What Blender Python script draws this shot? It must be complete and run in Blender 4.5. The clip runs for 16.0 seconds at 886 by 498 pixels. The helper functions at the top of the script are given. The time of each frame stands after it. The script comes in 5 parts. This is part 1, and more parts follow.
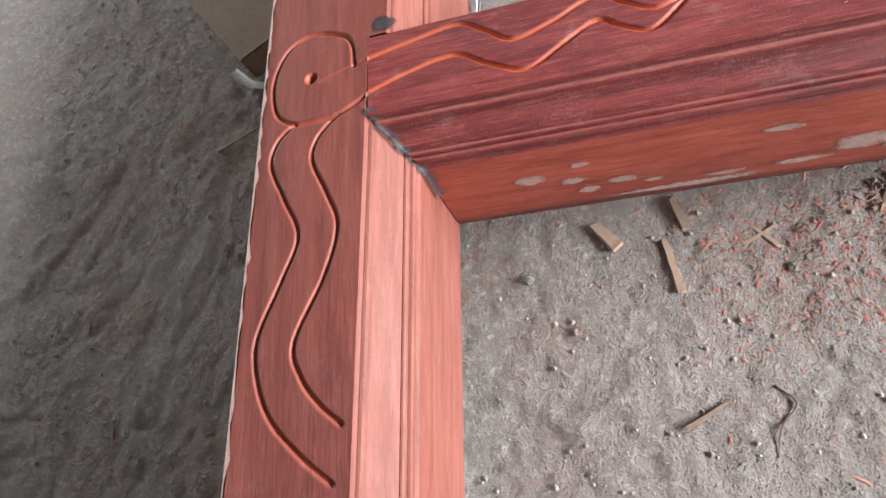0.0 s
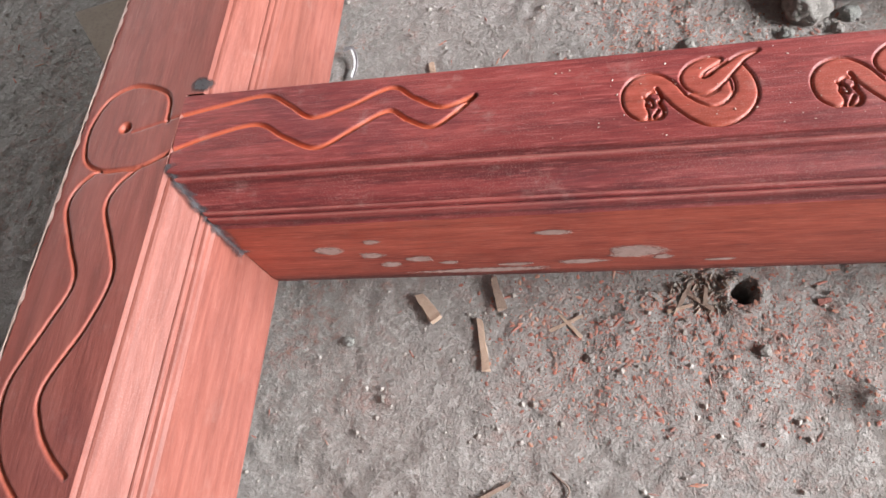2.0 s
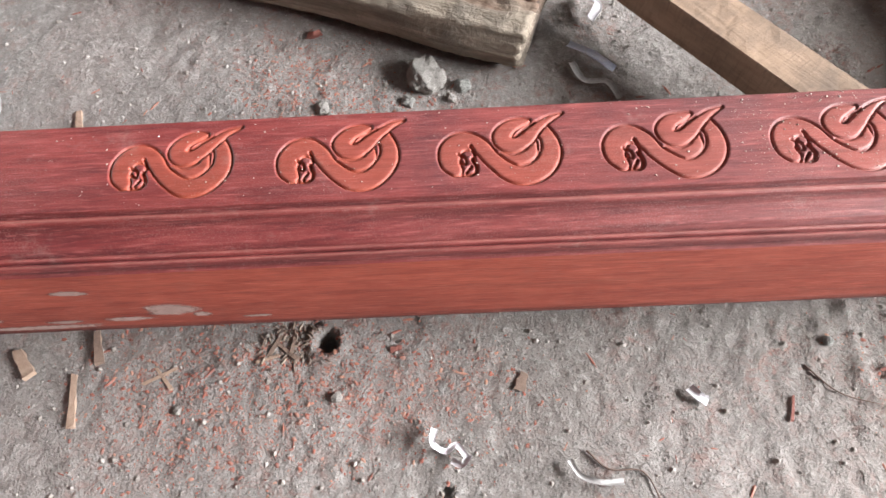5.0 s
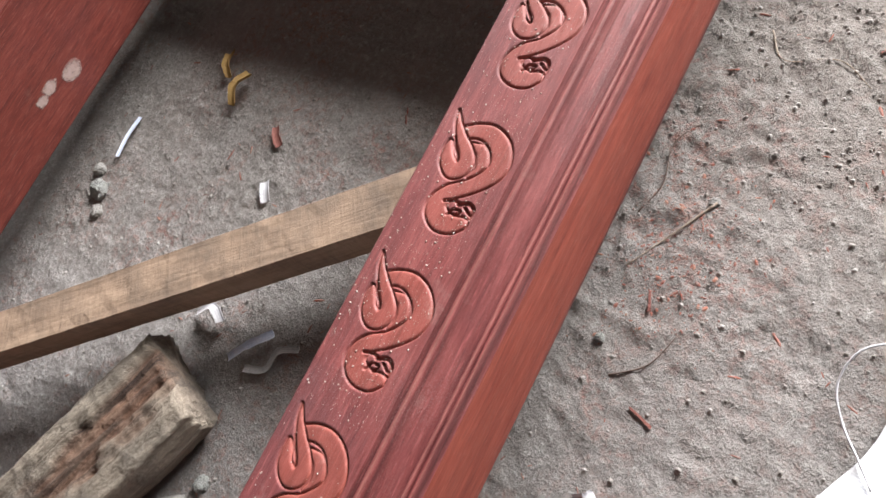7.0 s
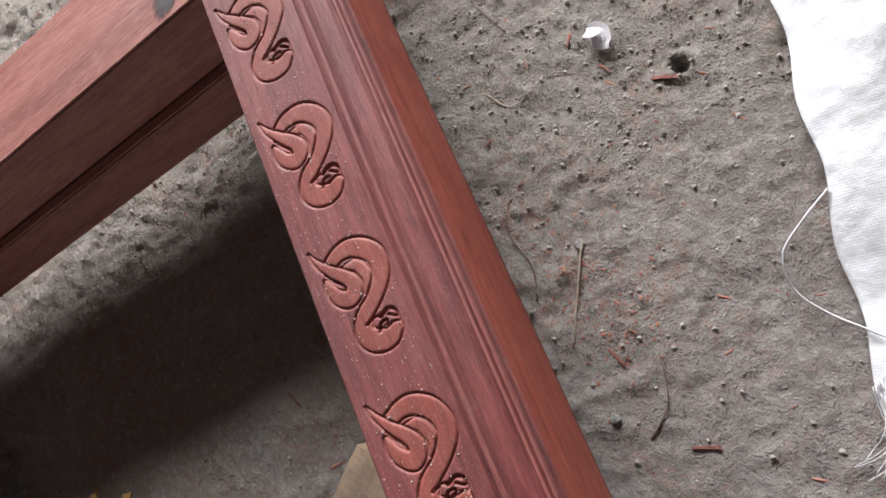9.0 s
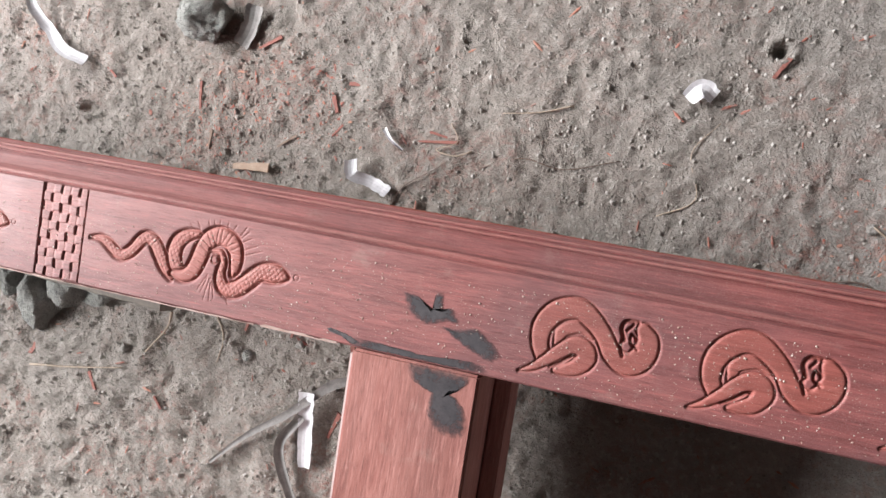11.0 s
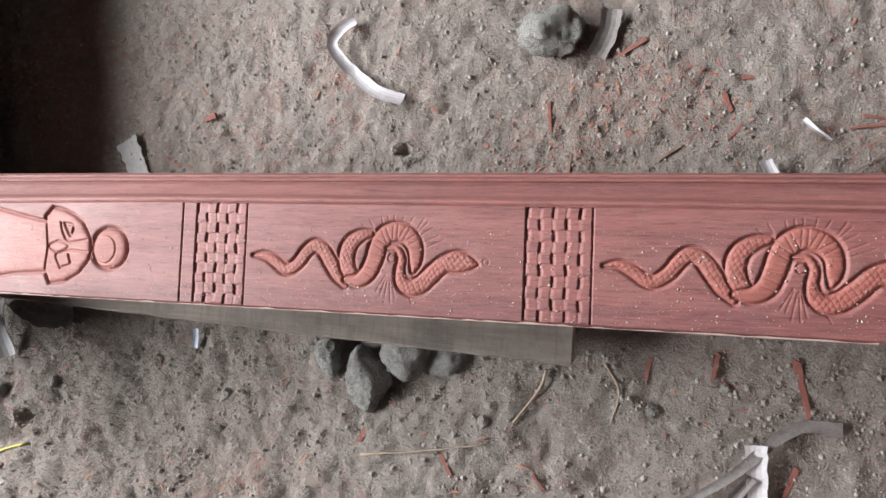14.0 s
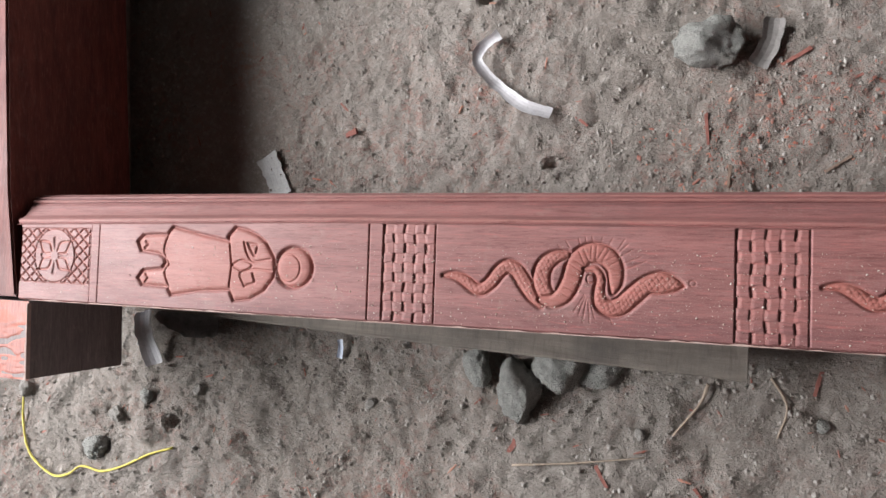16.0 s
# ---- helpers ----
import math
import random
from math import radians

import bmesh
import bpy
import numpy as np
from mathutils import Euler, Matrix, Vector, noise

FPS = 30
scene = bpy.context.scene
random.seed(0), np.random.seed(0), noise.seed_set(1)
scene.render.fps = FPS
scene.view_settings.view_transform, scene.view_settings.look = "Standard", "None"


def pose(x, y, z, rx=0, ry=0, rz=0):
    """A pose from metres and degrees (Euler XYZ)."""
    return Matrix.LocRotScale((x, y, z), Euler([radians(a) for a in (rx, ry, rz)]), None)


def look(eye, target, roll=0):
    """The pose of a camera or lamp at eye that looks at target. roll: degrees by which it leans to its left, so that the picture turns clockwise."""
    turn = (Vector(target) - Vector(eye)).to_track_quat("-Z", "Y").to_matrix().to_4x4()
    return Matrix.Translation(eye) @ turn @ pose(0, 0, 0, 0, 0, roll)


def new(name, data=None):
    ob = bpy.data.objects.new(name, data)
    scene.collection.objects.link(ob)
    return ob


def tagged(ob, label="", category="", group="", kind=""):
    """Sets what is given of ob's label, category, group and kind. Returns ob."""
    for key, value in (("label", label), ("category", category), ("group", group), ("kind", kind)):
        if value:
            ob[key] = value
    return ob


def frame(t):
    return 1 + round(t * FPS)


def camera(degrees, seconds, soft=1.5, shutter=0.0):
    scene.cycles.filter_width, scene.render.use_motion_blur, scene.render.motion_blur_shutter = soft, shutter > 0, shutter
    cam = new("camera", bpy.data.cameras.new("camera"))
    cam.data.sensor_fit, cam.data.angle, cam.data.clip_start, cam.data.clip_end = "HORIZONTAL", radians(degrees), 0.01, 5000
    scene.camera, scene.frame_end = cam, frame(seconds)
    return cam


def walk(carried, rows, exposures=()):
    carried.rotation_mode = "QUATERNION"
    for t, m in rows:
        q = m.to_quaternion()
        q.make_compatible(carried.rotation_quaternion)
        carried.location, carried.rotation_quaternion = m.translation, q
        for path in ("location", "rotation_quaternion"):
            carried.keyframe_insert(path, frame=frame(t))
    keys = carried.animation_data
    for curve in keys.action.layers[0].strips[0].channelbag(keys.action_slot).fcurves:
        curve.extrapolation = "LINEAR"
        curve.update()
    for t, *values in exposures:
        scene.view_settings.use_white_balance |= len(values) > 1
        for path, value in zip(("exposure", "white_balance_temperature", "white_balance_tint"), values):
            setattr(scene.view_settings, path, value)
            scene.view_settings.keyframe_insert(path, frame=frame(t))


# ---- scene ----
cam = camera(68.9, 16.0)
PATH = [
    (0, (0.137, -0.291, 0.517), (-0.35, 0.432, -1.282), -39.7),
    (0.5, (0.171, -0.268, 0.512), (-0.25, 0.492, -1.289), -34.2),
    (1, (0.207, -0.265, 0.514), (-0.226, 0.512, -1.278), -32.4),
    (1.5, (0.232, -0.271, 0.514), (-0.17, 0.531, -1.274), -28.3),
    (2, (0.258, -0.273, 0.512), (-0.119, 0.544, -1.274), -24.9),
    (2.5, (0.298, -0.269, 0.514), (-0.035, 0.554, -1.278), -21.7),
    (3, (0.346, -0.27, 0.516), (0.09, 0.586, -1.273), -15.5),
    (3.2, (0.367, -0.27, 0.517), (0.135, 0.582, -1.278), -13.9),
    (5.3, (0.521, -0.265, 0.519), (0.555, 0.632, -1.268), -3.2),
    (5.5, (0.543, -0.267, 0.519), (0.559, 0.633, -1.267), -8.7),
    (6, (0.61, -0.254, 0.511), (0.7, 0.694, -1.248), -22.3),
    (6.5, (0.681, -0.246, 0.511), (0.892, 0.726, -1.225), -35.7),
    (7, (0.737, -0.242, 0.527), (1.047, 0.746, -1.184), -47.5),
    (7.5, (0.765, -0.251, 0.529), (1.153, 0.673, -1.201), -60.4),
    (8, (0.783, -0.275, 0.526), (1.248, 0.53, -1.244), -69.6),
    (8.2, (0.788, -0.279, 0.522), (1.298, 0.516, -1.241), -69.4),
    (10.3, (1.026, -0.107, 0.598), (1.568, 0.081, -1.318), -85.2),
    (10.5, (1.061, -0.107, 0.599), (1.6, 0.014, -1.323), -85.0),
    (11, (1.166, -0.106, 0.612), (1.657, 0.018, -1.323), -94.5),
    (11.5, (1.28, -0.112, 0.625), (1.787, 0.09, -1.299), -107.2),
    (12, (1.367, -0.076, 0.608), (1.879, -0.042, -1.325), -91.0),
    (12.5, (1.402, -0.068, 0.595), (1.84, -0.065, -1.356), -90.0),
    (13, (1.421, -0.056, 0.59), (1.854, -0.105, -1.362), -83.1),
    (13.5, (1.465, -0.037, 0.595), (1.935, -0.094, -1.348), -82.0),
    (14, (1.539, -0.028, 0.611), (2.107, -0.115, -1.305), -79.4),
    (14.5, (1.611, -0.033, 0.617), (2.205, -0.112, -1.291), -81.4),
    (15, (1.637, -0.033, 0.635), (2.296, -0.11, -1.251), -82.3),
    (15.5, (1.638, -0.036, 0.639), (2.306, -0.112, -1.245), -82.5),
    (16, (1.642, -0.042, 0.652), (2.331, -0.11, -1.224), -82.8),
]
EXPOSURES = [(0, 0.95), (3, 1.0), (5.5, 0.97), (6.5, 0.65), (7.5, 0.25), (8, -0.25), (8.2, -0.25), (10.3, 0.1), (11, 0.0), (12, -0.12), (13, -0.32), (14, -0.5), (16, -0.75)]
walk(cam, [(t, look(eye, target, roll)) for t, eye, target, roll in PATH], EXPOSURES)

# ---- light ----
world = bpy.data.worlds.new("world")
scene.world = world
world.use_nodes = True
_bg = world.node_tree.nodes["Background"]
_sky = world.node_tree.nodes.new("ShaderNodeTexSky")
_sky.sky_type, _sky.sun_disc = "NISHITA", False
_sky.sun_elevation, _sky.sun_rotation = radians(32), radians(100)
world.node_tree.links.new(_sky.outputs[0], _bg.inputs[0])
_bg.inputs[1].default_value = 0.06


def area_lamp(name, eye, target, wide, high, watts, colour):
    data = bpy.data.lights.new(name, "AREA")
    data.shape, data.size, data.size_y = "RECTANGLE", wide, high
    data.energy, data.color = watts, colour
    ob = new(name, data)
    ob.matrix_world = look(eye, target)
    return ob


area_lamp("east_opening_light", (3.95, -0.48, 1.62), (1.0, -0.2, 0.1), 2.7, 1.02, 360, (0.97, 0.98, 1.0))
# added fill for the floor west of the head, low so the head blocks it
area_lamp("west_fill_light", (-1.27, 0.9, 0.38), (0.0, 0.0, 0.0), 1.2, 0.3, 9.0, (0.97, 0.99, 1.0))

TOP, UNDER = 0.19, 0.057  # the frame's face and underside above the floor


# ---- materials ----
def nodes_of(name, rough=0.6, metal=0.0):
    m = bpy.data.materials.new(name)
    m.use_nodes = True
    nt = m.node_tree
    b = nt.nodes["Principled BSDF"]
    b.inputs["Roughness"].default_value, b.inputs["Metallic"].default_value = rough, metal
    return m, nt, b


def node(nt, kind, **sets):
    n = nt.nodes.new("ShaderNode" + kind)
    for k, v in sets.items():
        n.inputs[k.replace("_", " ")].default_value = v
    return n


def place(nt, scale):
    g = nt.nodes.new("ShaderNodeNewGeometry")
    m = nt.nodes.new("ShaderNodeMapping")
    m.inputs["Scale"].default_value = scale
    nt.links.new(g.outputs["Position"], m.inputs[0])
    return m.outputs[0]


def noise_tex(nt, vec, scale, detail=5, rough=0.6, distort=0.0):
    n = node(nt, "TexNoise", Scale=scale, Detail=detail, Roughness=rough, Distortion=distort)
    nt.links.new(vec, n.inputs["Vector"])
    return n.outputs["Fac"]


def ramp(nt, fac, stops):
    r = nt.nodes.new("ShaderNodeValToRGB")
    e = r.color_ramp.elements
    while len(e) < len(stops):
        e.new(0.5)
    for k, (p, c) in enumerate(stops):
        e[k].position, e[k].color = p, (*c, 1)
    nt.links.new(fac, r.inputs[0])
    return r.outputs[0]


def grey(nt, fac, lo, hi):
    r = node(nt, "MapRange", From_Min=lo, From_Max=hi)
    nt.links.new(fac, r.inputs[0])
    return r.outputs[0]


def mix(nt, fac, a, b, kind="MIX"):
    m = nt.nodes.new("ShaderNodeMix")
    m.data_type, m.blend_type = "RGBA", kind
    for sock, val in ((m.inputs[0], fac), (m.inputs[6], a), (m.inputs[7], b)):
        if isinstance(val, (int, float)):
            sock.default_value = val
        elif isinstance(val, tuple):
            sock.default_value = (*val, 1)
        else:
            nt.links.new(val, sock)
    return m.outputs[2]


def bump(nt, bsdf, heights):
    last = None
    for h, strength, dist in heights:
        b = node(nt, "Bump", Strength=strength, Distance=dist)
        nt.links.new(h, b.inputs["Height"])
        if last:
            nt.links.new(last, b.inputs["Normal"])
        last = b.outputs[0]
    nt.links.new(last, bsdf.inputs["Normal"])


def stained_wood(name, along, dark, mid, light, cut=(0.6, 0.13, 0.06), gloss=0.5, purple=0.5, dry=False, dusty=1.0, grainy=1.0):
    """Red-stained hardwood, with its grain along an axis; freshly cut wood where the attribute cut says so."""
    m, nt, b = nodes_of(name, gloss)
    sc = [1.0, 1.0, 1.0]
    sc[along] = 0.06
    grain_v = place(nt, sc)
    plain = place(nt, (1, 1, 1))
    sc[along] = 0.1
    short_v = place(nt, sc)
    grain = noise_tex(nt, short_v, 130, 8, 0.7, 0.3)
    pores = noise_tex(nt, short_v, 760, 4, 0.7)
    broad = noise_tex(nt, grain_v, 22, 4, 0.6, 0.5)
    blot = noise_tex(nt, plain, 7, 5, 0.62, 0.4)
    c = ramp(nt, grain, [(0.3, dark), (0.5, mid), (0.72, light)])
    c = mix(nt, grey(nt, broad, 0.46, 0.95), c, tuple(0.55 * v for v in mid))
    streak = noise_tex(nt, grain_v, 260, 4, 0.7, 0.6)
    c = mix(nt, grey(nt, streak, 0.52, 0.52 + 0.43 / grainy), c, tuple(0.5 * v for v in dark))
    if purple:
        p = nt.nodes.new("ShaderNodeMath")
        p.operation = "MULTIPLY"
        p.inputs[1].default_value = purple
        nt.links.new(grey(nt, blot, 0.5, 0.68), p.inputs[0])
        c = mix(nt, p.outputs[0], c, (0.085, 0.022, 0.03))
    if dry:  # oiled at the west end, dry and paler towards the east
        sx = nt.nodes.new("ShaderNodeSeparateXYZ")
        nt.links.new(plain, sx.inputs[0])
        d = node(nt, "MapRange", From_Min=0.35, From_Max=2.0, To_Max=0.85)
        nt.links.new(sx.outputs[0], d.inputs[0])
        c = mix(nt, d.outputs[0], c, mix(nt, grey(nt, grain, 0.3, 0.75), (0.255, 0.125, 0.116), (0.37, 0.2, 0.188)))
        stain = noise_tex(nt, grain_v, 13, 5, 0.6, 0.8)
        half = nt.nodes.new("ShaderNodeMath")
        half.operation = "MULTIPLY"
        half.inputs[1].default_value = 0.62
        nt.links.new(grey(nt, stain, 0.53, 0.72), half.inputs[0])
        c = mix(nt, half.outputs[0], c, (0.115, 0.05, 0.055))
    # painted relief: shaded grooves darker, lit ridges paler; also carries real wear and dirt
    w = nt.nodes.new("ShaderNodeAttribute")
    w.attribute_name = "wear_shade"
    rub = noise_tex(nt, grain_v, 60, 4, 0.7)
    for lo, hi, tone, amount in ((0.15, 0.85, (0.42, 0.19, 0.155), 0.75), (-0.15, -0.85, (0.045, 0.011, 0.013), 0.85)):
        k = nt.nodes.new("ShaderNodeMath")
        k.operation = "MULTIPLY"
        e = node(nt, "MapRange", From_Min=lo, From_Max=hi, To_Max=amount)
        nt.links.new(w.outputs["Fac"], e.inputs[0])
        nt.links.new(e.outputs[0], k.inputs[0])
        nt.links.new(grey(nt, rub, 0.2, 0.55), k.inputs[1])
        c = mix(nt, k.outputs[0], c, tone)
    sc[along] = 0.09
    fibre = noise_tex(nt, place(nt, sc), 620, 3, 0.6, 0.25)
    c = mix(nt, grey(nt, fibre, 0.54, 0.54 + 0.46 / grainy), c, tuple(0.38 * v for v in mid))
    c = mix(nt, grey(nt, fibre, 0.45, 0.45 - 0.4 / grainy), c, tuple(min(0.8, 1.25 * v + 0.05) for v in light))
    c = mix(nt, grey(nt, pores, 0.56, 0.56 + 0.3 / grainy), c, tuple(0.35 * v for v in mid))
    a = nt.nodes.new("ShaderNodeAttribute")
    a.attribute_name = "cut"
    c = mix(nt, a.outputs["Fac"], c, mix(nt, grey(nt, grain, 0.3, 0.7), tuple(0.8 * v for v in cut), cut))
    powder = noise_tex(nt, plain, 1100, 3, 0.7)
    drift = noise_tex(nt, plain, 16, 4, 0.65)
    pw = nt.nodes.new("ShaderNodeMath")
    pw.operation = "MULTIPLY"
    nt.links.new(grey(nt, powder, 0.5, 0.82), pw.inputs[0])
    lie = node(nt, "MapRange", From_Min=0.3, From_Max=0.75, To_Max=dusty)
    nt.links.new(drift, lie.inputs[0])
    nt.links.new(lie.outputs[0], pw.inputs[1])
    c = mix(nt, pw.outputs[0], c, (0.5, 0.36, 0.33))
    dust = noise_tex(nt, plain, 38, 6, 0.75)
    c = mix(nt, grey(nt, dust, 0.58, 0.7 + 0.35 / dusty), c, (0.42, 0.33, 0.29))
    nt.links.new(c, b.inputs["Base Color"])
    rr = node(nt, "MapRange", From_Min=0.3, From_Max=0.75, To_Min=gloss - 0.08, To_Max=gloss + 0.25)
    nt.links.new(blot, rr.inputs[0])
    nt.links.new(rr.outputs[0], b.inputs["Roughness"])
    b.inputs["Specular IOR Level"].default_value = 0.35
    bump(nt, b, [(grain, 0.3, 0.0012), (fibre, 0.35, 0.0006), (pores, 0.35, 0.0005)])
    return m


def plain_stuff(name, colour, other, scale=60, rough=0.8, bumps=0.002, strength=0.5):
    m, nt, b = nodes_of(name, rough)
    v = place(nt, (1, 1, 1))
    n1, n2 = noise_tex(nt, v, scale, 6, 0.65), noise_tex(nt, v, scale * 6, 4, 0.7)
    c = mix(nt, grey(nt, n1, 0.3, 0.7), colour, other)
    c = mix(nt, grey(nt, n2, 0.5, 0.9), c, tuple(0.55 * x for x in colour))
    nt.links.new(c, b.inputs["Base Color"])
    bump(nt, b, [(n1, strength, bumps), (n2, strength, bumps * 0.4)])
    return m


def raw_timber(name, turn, light, dark, pitted=0.3, scale=70, sawn=1.0):
    """Bare sawn or weathered wood, its grain along a level direction turned by degrees."""
    m, nt, b = nodes_of(name, 0.85)
    g = nt.nodes.new("ShaderNodeNewGeometry")
    r = nt.nodes.new("ShaderNodeVectorRotate")
    r.rotation_type = "Z_AXIS"
    r.inputs["Angle"].default_value = radians(-turn)
    mp = nt.nodes.new("ShaderNodeMapping")
    mp.inputs["Scale"].default_value = (0.07, 1, 1)
    nt.links.new(g.outputs["Position"], r.inputs[0])
    nt.links.new(r.outputs[0], mp.inputs[0])
    grain = noise_tex(nt, mp.outputs[0], scale, 7, 0.7, 0.4)
    saw = nt.nodes.new("ShaderNodeMapping")
    saw.inputs["Scale"].default_value = (1, 0.12, 0.12)
    nt.links.new(r.outputs[0], saw.inputs[0])
    marks = noise_tex(nt, saw.outputs[0], 230, 5, 0.75, 0.3)
    blot = noise_tex(nt, place(nt, (1, 1, 1)), 14, 6, 0.7)
    c = ramp(nt, grain, [(0.32, dark), (0.62, light)])
    c = mix(nt, grey(nt, marks, 0.5, 0.85 if sawn else 5.0), c, tuple(0.4 * x for x in light))
    c = mix(nt, grey(nt, blot, 0.45, 0.75), c, tuple(0.5 * x + 0.03 for x in dark))
    w = nt.nodes.new("ShaderNodeAttribute")
    w.attribute_name = "wear_shade"
    c = mix(nt, w.outputs["Fac"], c, mix(nt, grey(nt, grain, 0.35, 0.65), (0.028, 0.014, 0.010), (0.19, 0.098, 0.06)))
    nt.links.new(c, b.inputs["Base Color"])
    bump(nt, b, [(grain, pitted + 0.4, 0.002), (marks, 0.5 * sawn, 0.0012), (blot, pitted, 0.006)])
    return m


def soil():
    m, nt, b = nodes_of("trodden_soil", 0.95)
    v = place(nt, (1, 1, 1))
    big, mid, fine, grit = (noise_tex(nt, v, s, d, r) for s, d, r in ((2.6, 6, 0.6), (24, 6, 0.65), (140, 5, 0.7), (520, 3, 0.75)))
    c = ramp(nt, mid, [(0.25, (0.245, 0.222, 0.209)), (0.5, (0.315, 0.289, 0.275)), (0.75, (0.385, 0.358, 0.342))])
    c = mix(nt, grey(nt, big, 0.38, 0.66), c, (0.27, 0.242, 0.224))
    c = mix(nt, grey(nt, fine, 0.50, 0.74), c, (0.45, 0.425, 0.405))
    c = mix(nt, grey(nt, grit, 0.57, 0.82), c, (0.13, 0.112, 0.1))
    # browner earth to the east
    sep = nt.nodes.new("ShaderNodeSeparateXYZ")
    nt.links.new(v, sep.inputs[0])
    east = node(nt, "MapRange", From_Min=0.5, From_Max=1.3, To_Max=0.75)
    nt.links.new(sep.outputs[0], east.inputs[0])
    c = mix(nt, east.outputs[0], c, mix(nt, 1.0, c, (0.98, 0.925, 0.86), "MULTIPLY"))
    # red sawdust trodden in, in drifts
    red = noise_tex(nt, v, 6.5, 6, 0.72, 0.6)
    flecks = noise_tex(nt, v, 95, 4, 0.75, 0.8)
    f = nt.nodes.new("ShaderNodeMath")
    f.operation = "MULTIPLY"
    nt.links.new(grey(nt, red, 0.45, 0.66), f.inputs[0])
    nt.links.new(grey(nt, flecks, 0.47, 0.66), f.inputs[1])
    c = mix(nt, f.outputs[0], c, (0.3, 0.15, 0.12))
    nt.links.new(c, b.inputs["Base Color"])
    clod = noise_tex(nt, v, 62, 5, 0.7, 0.5)
    bump(nt, b, [(mid, 0.12, 0.005), (clod, 0.8, 0.006), (fine, 1.0, 0.005), (grit, 0.9, 0.0018)])
    return m


RAIL_WOOD = stained_wood("stained_wood_rail", 0, (0.105, 0.017, 0.019), (0.228, 0.039, 0.037), (0.335, 0.074, 0.065), purple=0.75, dry=True, dusty=0.6)
SIDE_WOOD = stained_wood("stained_wood_side", 0, (0.235, 0.041, 0.027), (0.395, 0.08, 0.05), (0.5, 0.122, 0.08), purple=0.2, dusty=0.25)
HEAD_WOOD = stained_wood("stained_wood_head", 1, (0.13, 0.031, 0.025), (0.22, 0.058, 0.045), (0.28, 0.088, 0.068), purple=0.35, dusty=0.25, grainy=0.35)
HEAD_EDGE = stained_wood("oiled_wood_moulding", 1, (0.17, 0.05, 0.037), (0.24, 0.076, 0.056), (0.30, 0.108, 0.082), purple=0.12, dusty=0.25, grainy=0.35)
CROSS_WOOD = stained_wood("stained_wood_cross", 1, (0.27, 0.095, 0.078), (0.37, 0.15, 0.125), (0.45, 0.205, 0.175), purple=0.12, dusty=0.5)
DEEP_WOOD = stained_wood("deep_red_wood", 0, (0.09, 0.016, 0.012), (0.17, 0.034, 0.024), (0.24, 0.056, 0.04), purple=0.3, dusty=0.25)
DEEP_CROSS = stained_wood("deep_red_wood_cross", 1, (0.09, 0.016, 0.012), (0.17, 0.034, 0.024), (0.24, 0.056, 0.04), purple=0.2, dusty=0.2)
BARE_WHITE = plain_stuff("planed_pale_wood", (0.56, 0.455, 0.435), (0.47, 0.37, 0.35), 60, 0.7, 0.0006)
DARK_SIDE = stained_wood("unpainted_dark_wood", 1, (0.15, 0.115, 0.11), (0.2, 0.155, 0.15), (0.25, 0.2, 0.19), purple=0.1)
BARE_EDGE = plain_stuff("bare_wood_edge", (0.5, 0.37, 0.33), (0.36, 0.22, 0.18), 90)
def thin_smear(name, colour, other, most, scale, rough):
    """A film on the wood that thins out towards its rim."""
    m = plain_stuff(name, colour, other, scale, rough, 0.0006)
    nt = m.node_tree
    a = nt.nodes.new("ShaderNodeAttribute")
    a.attribute_name = "fade"
    n = noise_tex(nt, place(nt, (1, 1, 1)), scale * 2.2, 6, 0.72)
    add = nt.nodes.new("ShaderNodeMath")
    add.operation = "MULTIPLY_ADD"
    add.inputs[1].default_value = 1.7
    nt.links.new(n, add.inputs[0])
    nt.links.new(a.outputs["Fac"], add.inputs[2])
    k = node(nt, "MapRange", From_Min=0.9, From_Max=1.75, To_Max=most)
    nt.links.new(add.outputs[0], k.inputs[0])
    nt.links.new(k.outputs[0], nt.nodes["Principled BSDF"].inputs["Alpha"])
    return m


CHAR = plain_stuff("dark_glue_stain", (0.035, 0.03, 0.034), (0.09, 0.07, 0.07), 120, 0.6)
PUTTY = thin_smear("grey_putty", (0.47, 0.34, 0.3), (0.56, 0.42, 0.38), 0.75, 80, 0.8)
GLUE = thin_smear("dark_glue_film", (0.026, 0.023, 0.027), (0.075, 0.062, 0.066), 1.0, 110, 0.6)
SOIL = soil()


# ---- building helpers ----
def link_mesh(name, verts, faces, material, parent=None, label="", smooth=False, cut=None, wear_shade=None, fade=None):
    me = bpy.data.meshes.new(name)
    me.from_pydata(verts, [], faces)
    me.materials.append(material)
    if smooth:
        me.polygons.foreach_set("use_smooth", [True] * len(me.polygons))
    if cut is not None:
        a = me.attributes.new("cut", "FLOAT", "POINT")
        a.data.foreach_set("value", np.asarray(cut, dtype=np.float32))
    if wear_shade is not None:
        a = me.attributes.new("wear_shade", "FLOAT", "POINT")
        a.data.foreach_set("value", np.asarray(wear_shade, dtype=np.float32))
    if fade is not None:
        a = me.attributes.new("fade", "FLOAT", "POINT")
        a.data.foreach_set("value", np.asarray(fade, dtype=np.float32))
    me.update()
    ob = new(name, me)
    if parent:
        ob.parent = parent
    if label:
        ob["label"] = label
    return ob


def part(name, bm, material, parent=None, label="", smooth=False):
    me = bpy.data.meshes.new(name)
    bm.to_mesh(me)
    bm.free()
    me.materials.append(material)
    if smooth:
        me.polygons.foreach_set("use_smooth", [True] * len(me.polygons))
    ob = new(name, me)
    if parent:
        ob.parent = parent
    if label:
        ob["label"] = label
    return ob


